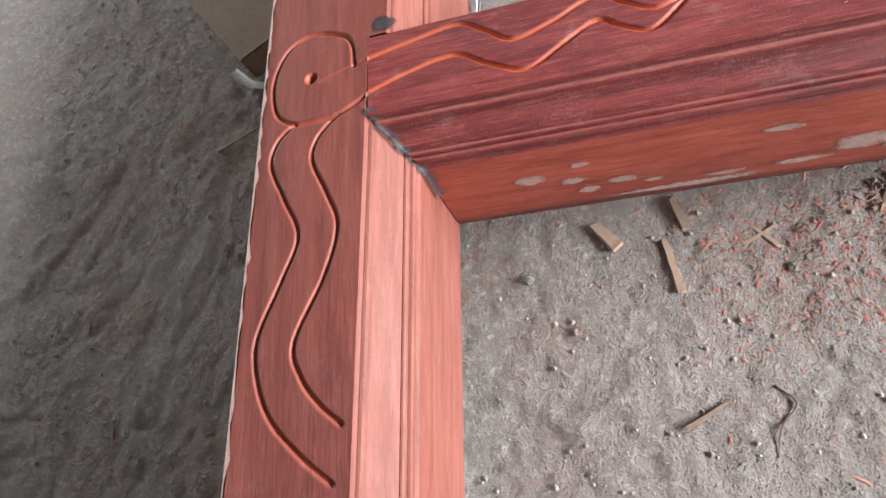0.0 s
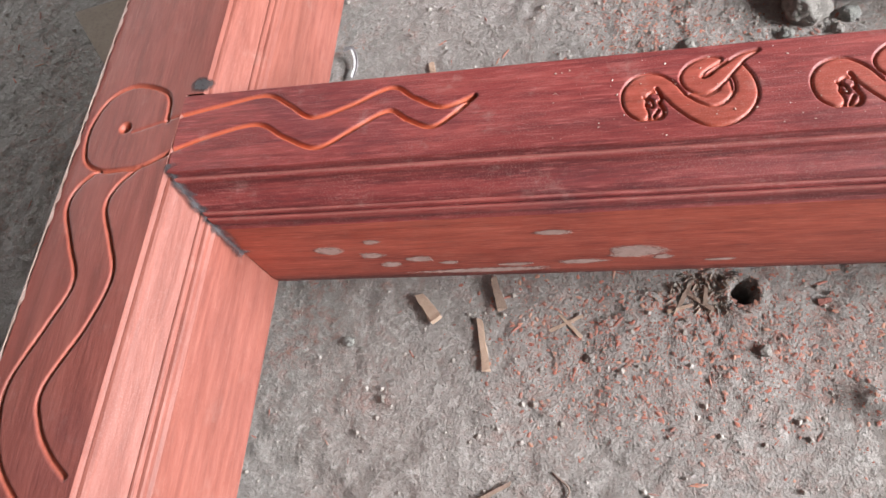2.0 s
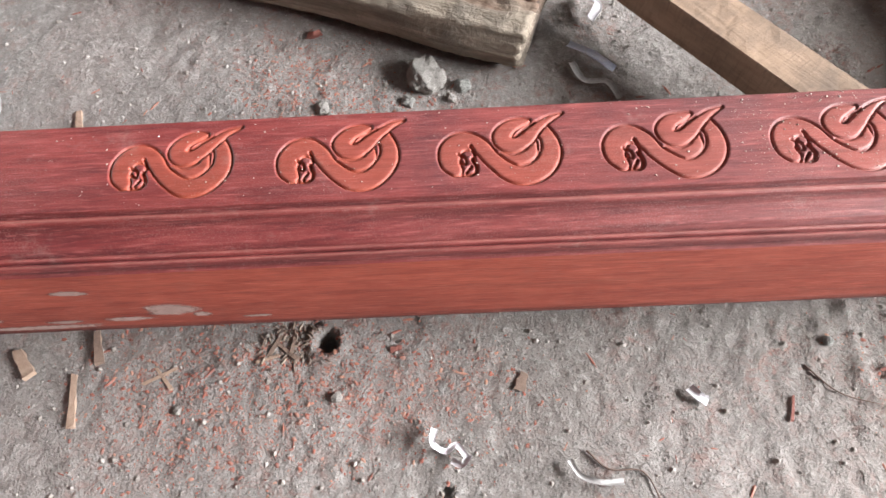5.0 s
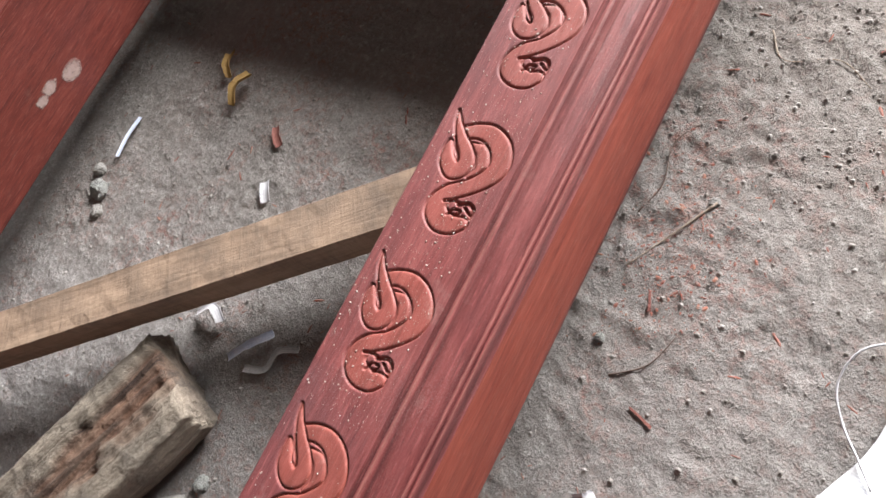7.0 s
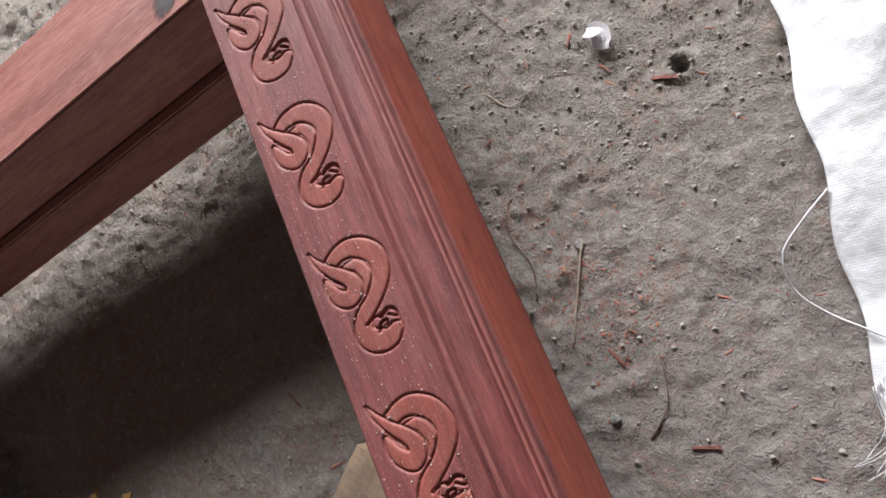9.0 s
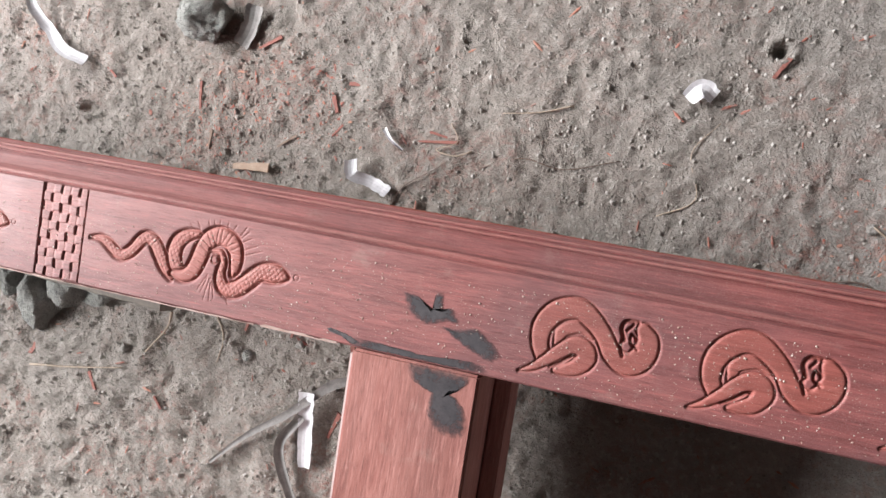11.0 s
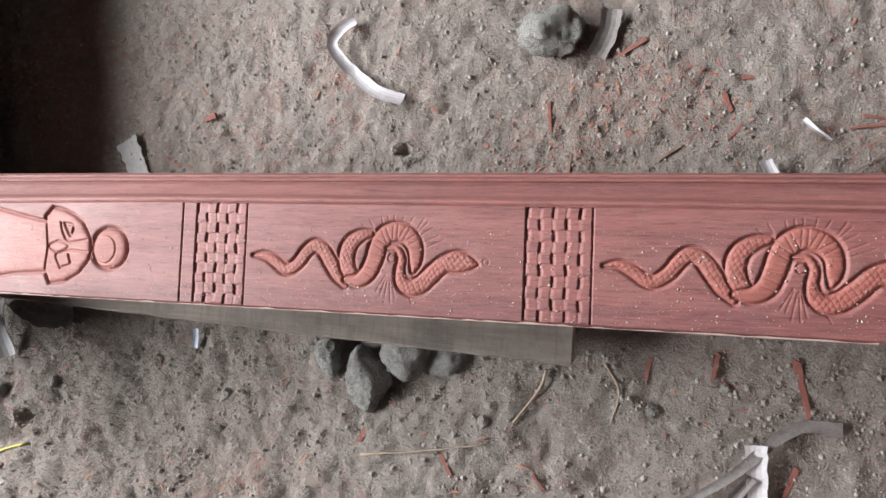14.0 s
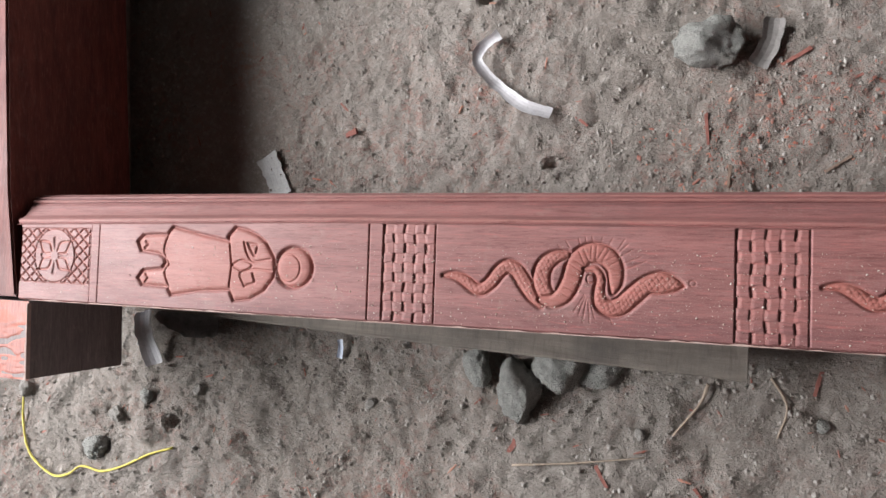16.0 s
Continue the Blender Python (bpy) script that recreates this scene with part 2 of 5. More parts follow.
def thing(name, label, category, group="", at=(0, 0, 0)):
    ob = new(name)
    ob.location = at
    return tagged(ob, label, category, group)


def loft(rings, closed=False, caps=True):
    """Faces between rings of equal length; the rings are open lines unless closed."""
    n = len(rings[0])
    verts = [tuple(p) for r in rings for p in r]
    faces = []
    for k in range(len(rings) - 1):
        for j in range(n if closed else n - 1):
            a, b = k * n + j, k * n + (j + 1) % n
            faces.append((a, b, b + n, a + n))
    if closed and caps:
        faces.append(tuple(range(n - 1, -1, -1)))
        faces.append(tuple(range((len(rings) - 1) * n, len(rings) * n)))
    return verts, faces


def smooth_path(pts, steps=10):
    """A round line through points (Catmull-Rom)."""
    p = np.array(pts, float)
    p = np.vstack([2 * p[0] - p[1], p, 2 * p[-1] - p[-2]])
    out = []
    for i in range(1, len(p) - 2):
        for t in np.linspace(0, 1, steps, endpoint=False):
            out.append(0.5 * (2 * p[i] + (p[i + 1] - p[i - 1]) * t + (2 * p[i - 1] - 5 * p[i] + 4 * p[i + 1] - p[i + 2]) * t * t + (3 * p[i] - p[i - 1] - 3 * p[i + 1] + p[i + 2]) * t ** 3))
    out.append(p[-2])
    return np.array(out)


# ---- the shed (unseen) ----
def slab(name, x0, x1, y0, y1, z0, z1, material):
    v = [(x, y, z) for x in (x0, x1) for y in (y0, y1) for z in (z0, z1)]
    f = [(0, 1, 3, 2), (4, 6, 7, 5), (0, 4, 5, 1), (2, 3, 7, 6), (0, 2, 6, 4), (1, 5, 7, 3)]
    return tagged(link_mesh(name, v, f, material), kind="structure")


# walls and ceiling out of view, kept dark to hold back bounced light
UNSEEN_WALL = plain_stuff("unseen_dark_wall", (0.075, 0.07, 0.066), (0.05, 0.046, 0.043), 6)
# west wall set near, with a low gap made for the fill lamp
slab("wall_west_1", -1.5, -1.3, -3.2, 3.2, -0.1, 0.2, UNSEEN_WALL)
slab("wall_west_2", -1.5, -1.3, -3.2, 3.2, 0.54, 3.0, UNSEEN_WALL)
slab("wall_west_3", -1.5, -1.3, -3.2, 0.28, 0.2, 0.54, UNSEEN_WALL)
slab("wall_west_4", -1.5, -1.3, 1.52, 3.2, 0.2, 0.54, UNSEEN_WALL)
slab("wall_north", -1.3, 4.0, 3.0, 3.2, -0.1, 3.0, UNSEEN_WALL)
slab("wall_south", -1.3, 4.0, -3.2, -3.0, -0.1, 3.0, UNSEEN_WALL)
slab("wall_east_1", 4.0, 4.2, -3.2, 3.2, -0.1, 1.03, UNSEEN_WALL)
slab("wall_east_2", 4.0, 4.2, -3.2, 3.2, 2.17, 3.0, UNSEEN_WALL)
slab("wall_east_3", 4.0, 4.2, -3.2, -1.9, 1.03, 2.17, UNSEEN_WALL)
slab("wall_east_4", 4.0, 4.2, 0.95, 3.2, 1.03, 2.17, UNSEEN_WALL)
slab("ceiling", -1.5, 4.2, -3.2, 3.2, 3.0, 3.1, UNSEEN_WALL)


# ---- the ground ----
HOLES = [(0.394, -0.086, 0.008, 0.03), (1.052, -0.288, 0.0065, 0.016), (1.9, 0.28, 0.012, 0.015), (1.768, -0.155, 0.006, 0.012), (2.24, 0.16, 0.01, 0.015), (0.49, -0.21, 0.004, 0.01), (1.84, -0.34, 0.009, 0.02)]


def axis(a, b, step, far):
    inner = np.arange(a, b + step / 2, step)
    grow, d, lo, hi = [], step, a, b
    left, right = [], []
    while hi < far:
        d *= 1.25
        lo, hi = lo - d, hi + d
        left.append(lo), right.append(hi)
    return np.array(left[::-1] + list(inner) + right)


def fractal(x, y, scale, octaves, seed):
    z = np.zeros_like(x)
    rng = np.random.default_rng(seed)
    amp = 1.0
    for o in range(octaves):
        f = scale * 2 ** o
        n = 64
        tab = rng.random((n, n))
        u, v = x * f + rng.random() * 50 + 1000, y * f + rng.random() * 50 + 1000
        i, j = np.floor(u).astype(int), np.floor(v).astype(int)
        fu, fv = u - i, v - j
        fu, fv = fu * fu * (3 - 2 * fu), fv * fv * (3 - 2 * fv)
        i0, i1, j0, j1 = i % n, (i + 1) % n, j % n, (j + 1) % n
        z += amp * ((tab[i0, j0] * (1 - fu) + tab[i1, j0] * fu) * (1 - fv) + (tab[i0, j1] * (1 - fu) + tab[i1, j1] * fu) * fv - 0.5)
        amp *= 0.55
    return z


def ground_height(x, y):
    z = -0.008 + 0.009 * fractal(x, y, 3.0, 2, 3) + 0.0022 * fractal(x, y, 17, 2, 4)
    z = z + (0.0024 + 0.0016 * np.clip(x - 0.6, 0, 1)) * fractal(x, y, 40, 3, 5) + (0.0024 + 0.0022 * np.clip(2 * x - 1.4, 0, 1)) * fractal(x, y, 110, 2, 9)
    trace = 1 - np.abs(2 * fractal(x, y, 13, 2, 21))
    z = z + 0.0026 * np.clip(trace, 0, 1) ** 7 * np.clip(0.5 + 2.5 * fractal(x, y, 2.2, 1, 22), 0, 1)
    rough = np.clip((x - 1.25) / 0.3, 0, 1) * np.clip(y / 0.06, 0, 1)
    z = z + rough * (0.008 * fractal(x, y, 30, 3, 41) - 0.012 * np.maximum(fractal(x, y, 42, 2, 42) - 0.28, 0))
    for hx, hy, r, d in HOLES:
        q = np.hypot(x - hx, y - hy) / r
        z = z - d * np.exp(-q ** 4) + 0.004 * np.exp(-((q - 1.6) / 0.5) ** 2)
    return z


def floor_at(x, y):
    return float(ground_height(np.array([float(x)]), np.array([float(y)]))[0])


def build_ground():
    xs, ys = axis(-0.55, 2.75, 0.0048, 4.3), axis(-0.62, 0.72, 0.0048, 3.4)
    X, Y = np.meshgrid(xs, ys, indexing="ij")
    Z = ground_height(X, Y)
    nx, ny = X.shape
    v = np.stack([X.ravel(), Y.ravel(), Z.ravel()], 1)
    i = (np.arange(nx - 1)[:, None] * ny + np.arange(ny - 1)[None]).ravel()
    f = np.stack([i, i + ny, i + ny + 1, i + 1], 1)
    return tagged(link_mesh("ground", v.tolist(), f.tolist(), SOIL, smooth=True), "grey-brown trodden earth floor strewn with red sawdust", "ground", kind="structure")


build_ground()


# ---- the carved door and window frame ----
carved_frame = thing("carved_timber_frame", "red-stained carved wooden door frame lying flat on supports", "frame")


def rail_width(x):
    return np.interp(x, [0, 0.5, 1.0, 1.5, 2.0, 2.3], [0.090, 0.093, 0.098, 0.103, 0.107, 0.108])


def face_width(x):
    return np.interp(x, [0, 0.5, 1.0, 1.5, 1.9, 2.3], [0.062, 0.065, 0.068, 0.0755, 0.078, 0.074])


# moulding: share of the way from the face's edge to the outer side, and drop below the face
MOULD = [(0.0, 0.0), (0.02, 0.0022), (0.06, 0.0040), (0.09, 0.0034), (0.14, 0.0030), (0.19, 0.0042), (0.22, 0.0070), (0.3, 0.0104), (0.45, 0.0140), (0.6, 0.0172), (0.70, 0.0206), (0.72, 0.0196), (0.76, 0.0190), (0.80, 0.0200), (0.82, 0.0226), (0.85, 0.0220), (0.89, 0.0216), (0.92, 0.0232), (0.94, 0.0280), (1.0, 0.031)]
# light and shade painted per point: worn, lit ridges paler, grooves darker
MOULD_WEAR_SHADE = [0.1, -0.6, -0.7, 0.3, 0.6, 0.1, -0.7, -0.5, -0.35, -0.45, -0.7, 0.1, 0.6, 0.2, -0.8, 0.1, 0.6, 0.1, -0.7, 0.0]


def rail_profile(x):
    f, w = face_width(x), rail_width(x)
    p = [(-f - s * (w - f), TOP - d) for s, d in MOULD]
    return p + [(-w, 0.075), (-w + 0.0005, 0.066), (-w + 0.003, UNDER), (-0.002, UNDER), (0.0, UNDER + 0.003), (0.0, TOP - 0.0015), (-0.0015, TOP)]


def build_jamb():
    rings = []
    for x in np.linspace(0.0, 2.27, 80):
        ring = []
        for k, (y, z) in enumerate(rail_profile(x)):
            xx = x
            if x < 0.01:  # mitred against the head's moulding
                xx = 0.003 + 0.026 * min(1.0, max(0.0, (-y - 0.062) / 0.028)) if k < len(MOULD) + 4 else 0.003
            if x > 2.25:
                xx = 2.262 + 0.012 * min(1, -y / 0.1)
            ring.append((xx, y, z))
        rings.append(ring)
    return loft(rings)


v, f = build_jamb()
n_ring = len(v) // 80
side_cols = set(range(len(MOULD) - 1, len(MOULD) + 3))
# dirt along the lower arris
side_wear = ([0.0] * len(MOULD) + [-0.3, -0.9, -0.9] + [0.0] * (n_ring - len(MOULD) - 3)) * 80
side = [q for q in f if q[0] % n_ring in side_cols]
rest = [q for q in f if q[0] % n_ring not in side_cols]
# the painted groove shade weakens towards the east
jamb_wear_shade = []
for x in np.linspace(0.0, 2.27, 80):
    groove_shade = float(np.interp(x, [0.6, 1.3], [1.0, 0.35]))
    jamb_wear_shade += [q * groove_shade if q < 0 else q for q in MOULD_WEAR_SHADE] + [0.0] * (n_ring - len(MOULD))
jamb = link_mesh("carved_jamb", v, rest, RAIL_WOOD, carved_frame, "long jamb carved with a row of scrolls", wear_shade=jamb_wear_shade)
link_mesh("jamb_side", v, side, SIDE_WOOD, jamb, "plain orange-brown planed side with putty marks", wear_shade=side_wear)


# ---- carving: height fields cut into the face boards ----
def stroke_distance(X, Y, pts, widths):
    """Signed distance to a band along a line of points with its half widths."""
    rough = np.array([(*p, w) for p, w in zip(pts, widths)], float)
    longest = np.max(np.hypot(*np.diff(rough[:, :2], axis=0).T))
    line = smooth_path(rough, max(4, int(longest / max(0.0006, 0.25 * max(widths)))))
    best = np.full(X.shape, 9.0)
    for px, py, w in line:
        np.minimum(best, np.hypot(X - px, Y - py) - max(w, 0.0), out=best)
    return best


def polygon_distance(X, Y, pts):
    p = np.array(pts)
    q = np.roll(p, -1, 0)
    best, inside = np.full(X.shape, 9.0), np.zeros(X.shape, bool)
    for (ax, ay), (bx, by) in zip(p, q):
        ex, ey = bx - ax, by - ay
        t = np.clip(((X - ax) * ex + (Y - ay) * ey) / (ex * ex + ey * ey + 1e-12), 0, 1)
        np.minimum(best, np.hypot(X - ax - t * ex, Y - ay - t * ey), out=best)
        hit = ((ay > Y) != (by > Y)) & (X < (bx - ax) * (Y - ay) / (by - ay + 1e-12) + ax)
        inside ^= hit
    return np.where(inside, -best, best)


def emboss(Z, C, s, depth, gap=0.0010, shoulder=0.0009):
    """A rounded band left standing, with a cut running round it."""
    inside = s < 0
    Z[inside] = -depth * np.exp(np.minimum(s[inside], 0) / shoulder)
    out = ~inside
    Z[out] = np.minimum(Z[out], -depth * np.exp(-(s[out] / gap) ** 2))
    np.maximum(C, np.clip(1 - s / 0.0014, 0, 1), out=C)


def score(Z, C, s, depth, half, tint=1.0):
    """A cut with sloping sides along a line."""
    Z -= depth * np.clip(1 - np.maximum(s, 0) / half, 0, 1)
    np.maximum(C, tint * np.clip(1.4 - 1.4 * np.maximum(s, 0) / half, 0, 1), out=C)


def carved_board(name, X, Y, Z, C, material, parent, label="", shear=0.0):
    nx, ny = X.shape
    rough = 0.00018 * fractal(X, Y, 300, 2, 7) * np.clip(C * 2, 0, 1)
    Zw = TOP + Z + rough
    edge = np.zeros(X.shape, bool)
    edge[0], edge[-1], edge[:, 0], edge[:, -1] = True, True, True, True
    Zw[edge] = np.where(Z[edge] > -1e-4, TOP, Zw[edge])
    v = np.stack([(X + shear * Y).ravel(), Y.ravel(), Zw.ravel()], 1)
    i = (np.arange(nx - 1)[:, None] * ny + np.arange(ny - 1)[None]).ravel()
    f = np.stack([i, i + 1, i + ny + 1, i + ny], 1)
    return link_mesh(name, v.tolist(), f.tolist(), material, parent, label, smooth=True, cut=C.ravel())


def rail_grid(x0, x1, step=0.0006):
    xs = np.linspace(x0, x1, int((x1 - x0) / step) + 1)
    t = np.linspace(0, 1, int(0.07 / step) + 1)
    X = np.repeat(xs[:, None], len(t), 1)
    Y = -0.0015 - t[None] * (face_width(X) - 0.0015)
    return X, Y, np.zeros_like(X), np.zeros_like(X)


def plain_face(x0, x1):
    xs = np.linspace(x0, x1, max(2, int((x1 - x0) / 0.03)))
    v, fc = [], []
    for x in xs:
        v += [(x, -0.0015, TOP), (x, -face_width(x), TOP)]
    for k in range(len(xs) - 1):
        fc.append((2 * k, 2 * k + 1, 2 * k + 3, 2 * k + 2))
    return link_mesh("face_board", v, fc, RAIL_WOOD, jamb)


def scroll_carving(tip, k):
    """A knotted scroll: a pointed tail that closes a coil, a crescent, and a broad band that ends in a rounded head."""
    sc = 0.955 + 0.09 * (tip - 0.37)
    shift = float(np.interp(tip, [0.37, 0.5, 0.68, 0.9, 1.2], [0.0015, 0.001, -0.0006, -0.0008, -0.0003]))
    rnd = random.Random(k)
    jit = {}

    def at(px, py):
        j = jit.setdefault((px, py), (rnd.uniform(-0.3, 0.3), rnd.uniform(-0.3, 0.3)))
        return tip + 0.001 * sc * (px + j[0]), -0.0085 + shift + 0.001 * sc * (py + 8.5 + j[1])

    X, Y, Z, C = rail_grid(tip - 0.089, tip + 0.006, 0.00052)
    bands = [([(-22, -31), (-23, -38), (-29, -42), (-36, -43), (-42, -39)], [2.8, 4.0, 4.4, 3.8, 2.2], 0.0013),
             ([(-15, -20), (-11, -29), (-11, -39), (-16, -48), (-24, -53.5), (-33, -54), (-41, -49.5), (-49, -41), (-55, -32), (-63, -27), (-70, -28.5), (-74.5, -35), (-75, -43), (-72, -49)],
              [5.0, 5.6, 6.6, 7.2, 7.2, 6.9, 6.2, 5.6, 6.0, 7.0, 7.6, 7.6, 6.4, 4.6], 0.0019),
             ([(-0.5, -8.8), (-9, -12.5), (-18, -19.5), (-25.5, -27), (-32.5, -31.5), (-38.5, -30.5), (-41, -25), (-36.5, -18.5), (-29.5, -15), (-23, -13.5)], [0.6, 2.4, 3.9, 5.0, 5.8, 6.2, 6.2, 5.4, 3.9, 1.6], 0.0017)]
    for pts, w, depth in bands:
        emboss(Z, C, stroke_distance(X, Y, [at(*p) for p in pts], [0.001 * sc * q - 0.0002 for q in w]), depth, 0.0009, 0.00055)
    slit = [(-19, -15.2), (-25, -18.5), (-31, -24), (-34, -25)]
    score(Z, C, stroke_distance(X, Y, [at(*p) for p in slit], [0.0002, 0.0004, 0.0006, 0.0003]), 0.0022, 0.0011)
    for cut, w in (([(-61, -41), (-58.5, -48), (-61, -52.5), (-67.5, -53)], 0.8), ([(-69.5, -37), (-65, -40), (-65, -45), (-68.5, -42.5)], 0.4), ([(-61.5, -31), (-59.5, -36), (-60, -41)], 0.5), ([(-62, -47), (-65, -51)], 0.4)):
        score(Z, C, stroke_distance(X, Y, [at(*p) for p in cut], [0.001 * w * sc] * len(cut)), 0.0022, 0.0009)
    fresh = np.clip((0.8 - tip) / 0.3, 0, 1)
    C *= 0.18 + 0.1 * fresh + 0.25 * fresh * np.clip(-Z / 0.0012, 0, 1)
    return carved_board("scroll_carving", X, Y, Z, C, RAIL_WOOD, jamb, "knotted scroll carved in relief")


def wave_carving(x_tail, k):
    """A winding ribbon with a coil and a high loop, cross-hatched, with fine rays round the loop."""
    rnd = random.Random(40 + k)
    span = 1.0 if k == 0 else 0.985

    def at(px, py):
        return x_tail + 0.001 * span * (px + rnd.uniform(-0.25, 0.25)), 0.001 * (py + (0.8 if k else 0.0) + rnd.uniform(-0.25, 0.25))

    X, Y, Z, C = rail_grid(x_tail - 0.198, x_tail + 0.003, 0.0005)
    tail = ([(0, -39.5), (-8.5, -40), (-17, -37), (-25.5, -31), (-32, -30.5), (-39, -36), (-45, -43.5), (-51, -47.5), (-58, -45), (-64, -37), (-70, -28), (-76, -21)], [0.6, 2.4, 3.7, 4.0, 4.1, 4.4, 4.6, 4.7, 4.9, 5.2, 4.6, 2.4])
    coil = ([(-95, -57), (-87, -55.5), (-79.5, -50), (-76.5, -41), (-78.5, -32), (-84, -26)], [2.6, 4.3, 5.6, 6.0, 5.6, 4.0])
    loop = ([(-77, -24.5), (-86, -24), (-93.5, -29), (-98, -38.5), (-101, -48.5), (-105.5, -55.5), (-112, -58.5), (-119, -58.5), (-125, -55), (-129, -48), (-129.5, -39), (-128, -32)], [2.0, 4.6, 6.0, 6.4, 6.6, 6.8, 6.8, 6.6, 6.2, 5.4, 4.4, 1.8])
    fore = ([(-108, -47.5), (-115.5, -47.5), (-119, -41), (-118, -32), (-120, -24.5), (-126.5, -20.5), (-134, -23), (-141.5, -30), (-150.5, -37.5), (-160, -39.5), (-167, -38.7), (-173.5, -38)], [1.0, 2.2, 2.8, 3.4, 4.6, 5.4, 5.9, 6.0, 5.8, 7.2, 4.9, 0.8])
    wander = 0.0022 * fractal(X, Y, 90, 2, 60 + k)
    lattice = np.minimum(np.abs(((X + 0.55 * Y + wander) / 0.0036) % 1 - 0.5), np.abs(((X - 0.95 * Y + 1.3 * wander) / 0.0043) % 1 - 0.5))
    for (pts, w), striped in ((tail, False), (coil, False), (loop, True), (fore, False)):
        line = [at(*p) for p in pts]
        s = stroke_distance(X, Y, line, [q * 0.001 for q in w])
        emboss(Z, C, s, 0.0023, 0.0013, 0.0009)
        inner = np.clip((-s - 0.0009) / 0.0005, 0, 1)
        if striped:
            for n in range(2, len(line) - 1):
                for t in (0.0, 0.5):
                    a, b = np.array(line[n]), np.array(line[n + 1])
                    p, d = a + (b - a) * t, (b - a) / np.linalg.norm(b - a)
                    d = np.array((-d[1], d[0])) * 0.0058
                    cut = np.clip(1 - stroke_distance(X, Y, [p - d, p + d], [0.0001, 0.0001]) / 0.0007, 0, 1)
                    Z -= 0.00045 * cut * inner
                    np.maximum(C, 0.9 * cut * inner, out=C)
        else:
            cut = np.clip(1 - lattice / 0.16, 0, 1)
            Z -= 0.00042 * cut * inner
            np.maximum(C, 0.8 * cut * inner, out=C)
    score(Z, C, np.abs(np.hypot(X - at(-112, 0)[0], Y - at(0, -41)[1]) - 0.0029), 0.0012, 0.0008, 0.8)
    score(Z, C, np.abs(np.hypot(X - at(-180, 0)[0], Y - at(0, -40)[1]) - 0.0020), 0.0006, 0.0006, 0.4)
    rays = [((-92, -60), (-88, -64)), ((-97, -62), (-94, -67)), ((-104, -65), (-103, -69)), ((-108.5, -66), (-108, -70)), ((-113, -66), (-113, -70.5)), ((-119, -65.5), (-120, -70)), ((-124, -64), (-127, -69)), ((-130, -61), (-135, -68.5)), ((-133, -57), (-141, -62)), ((-135, -52), (-146, -57)), ((-136, -48), (-150, -54)), ((-131, -59), (-138, -66)),
            ((-108, -29), (-101, -17)), ((-108.5, -28), (-104, -15)), ((-110, -27), (-107, -10)), ((-111, -27), (-112, -10)), ((-112, -26), (-115.5, -13)), ((-126, -14), (-128, -10))]
    for a, b in rays:
        score(Z, C, stroke_distance(X, Y, [at(*a), at(*b)], [0.0001, 0.0001]), 0.0005, 0.0005, 0.5)
    C *= 0.22
    return carved_board("wave_carving", X, Y, Z, C, RAIL_WOOD, jamb, "winding ribbon carved in relief with fine rays")


def chequer_carving(x0, x1, k):
    """Columns of little sloping chips across the whole board, sunk by turns."""
    X, Y, Z, C = rail_grid(x0 - 0.003, x1 + 0.003, 0.0005)
    cols, rows = 5, 10
    u = (x1 - X) / (x1 - x0) * cols + 0.05 * np.sin(Y * 260 + k)
    v = -(Y + 0.0015) / (face_width(X) - 0.0015) * rows + 0.06 * np.sin(X * 500 + k)
    cell = np.floor(u) * 13.7 + np.floor(v) * 7.3 + k * 3.1
    odd = (np.floor(v) + np.floor(u)) % 2
    e, w = u - np.floor(u), v - np.floor(v)
    uneven = 0.75 + 0.5 * np.abs(np.sin(cell * 12.9898))
    inside = (u > 0) & (u < cols)
    chip_ = np.where(odd > 0, 0.0013 * np.clip(1 - e * 2.6, 0, 1) + 0.0004, 0.0006 * np.clip(1 - e * 3.5, 0, 1))
    line = np.clip(1 - np.minimum(w, 1 - w) * 0.0075 / 0.0008, 0, 1)
    edge = np.clip(1 - np.minimum(e, 1 - e) * (x1 - x0) / cols / 0.0007, 0, 1)
    Z -= inside * np.maximum(chip_ * uneven, np.maximum(line * 0.0007, edge * 0.0006))
    rim = np.minimum(np.abs(X - x0), np.abs(X - x1))
    score(Z, C, rim, 0.0016, 0.0009, 0.2)
    C[:] = 0.12 * inside * np.clip(chip_ / 0.001, 0, 1)
    return carved_board("chequer_carving", X, Y, Z, C, RAIL_WOOD, jamb, "band of chip-carved chequers")


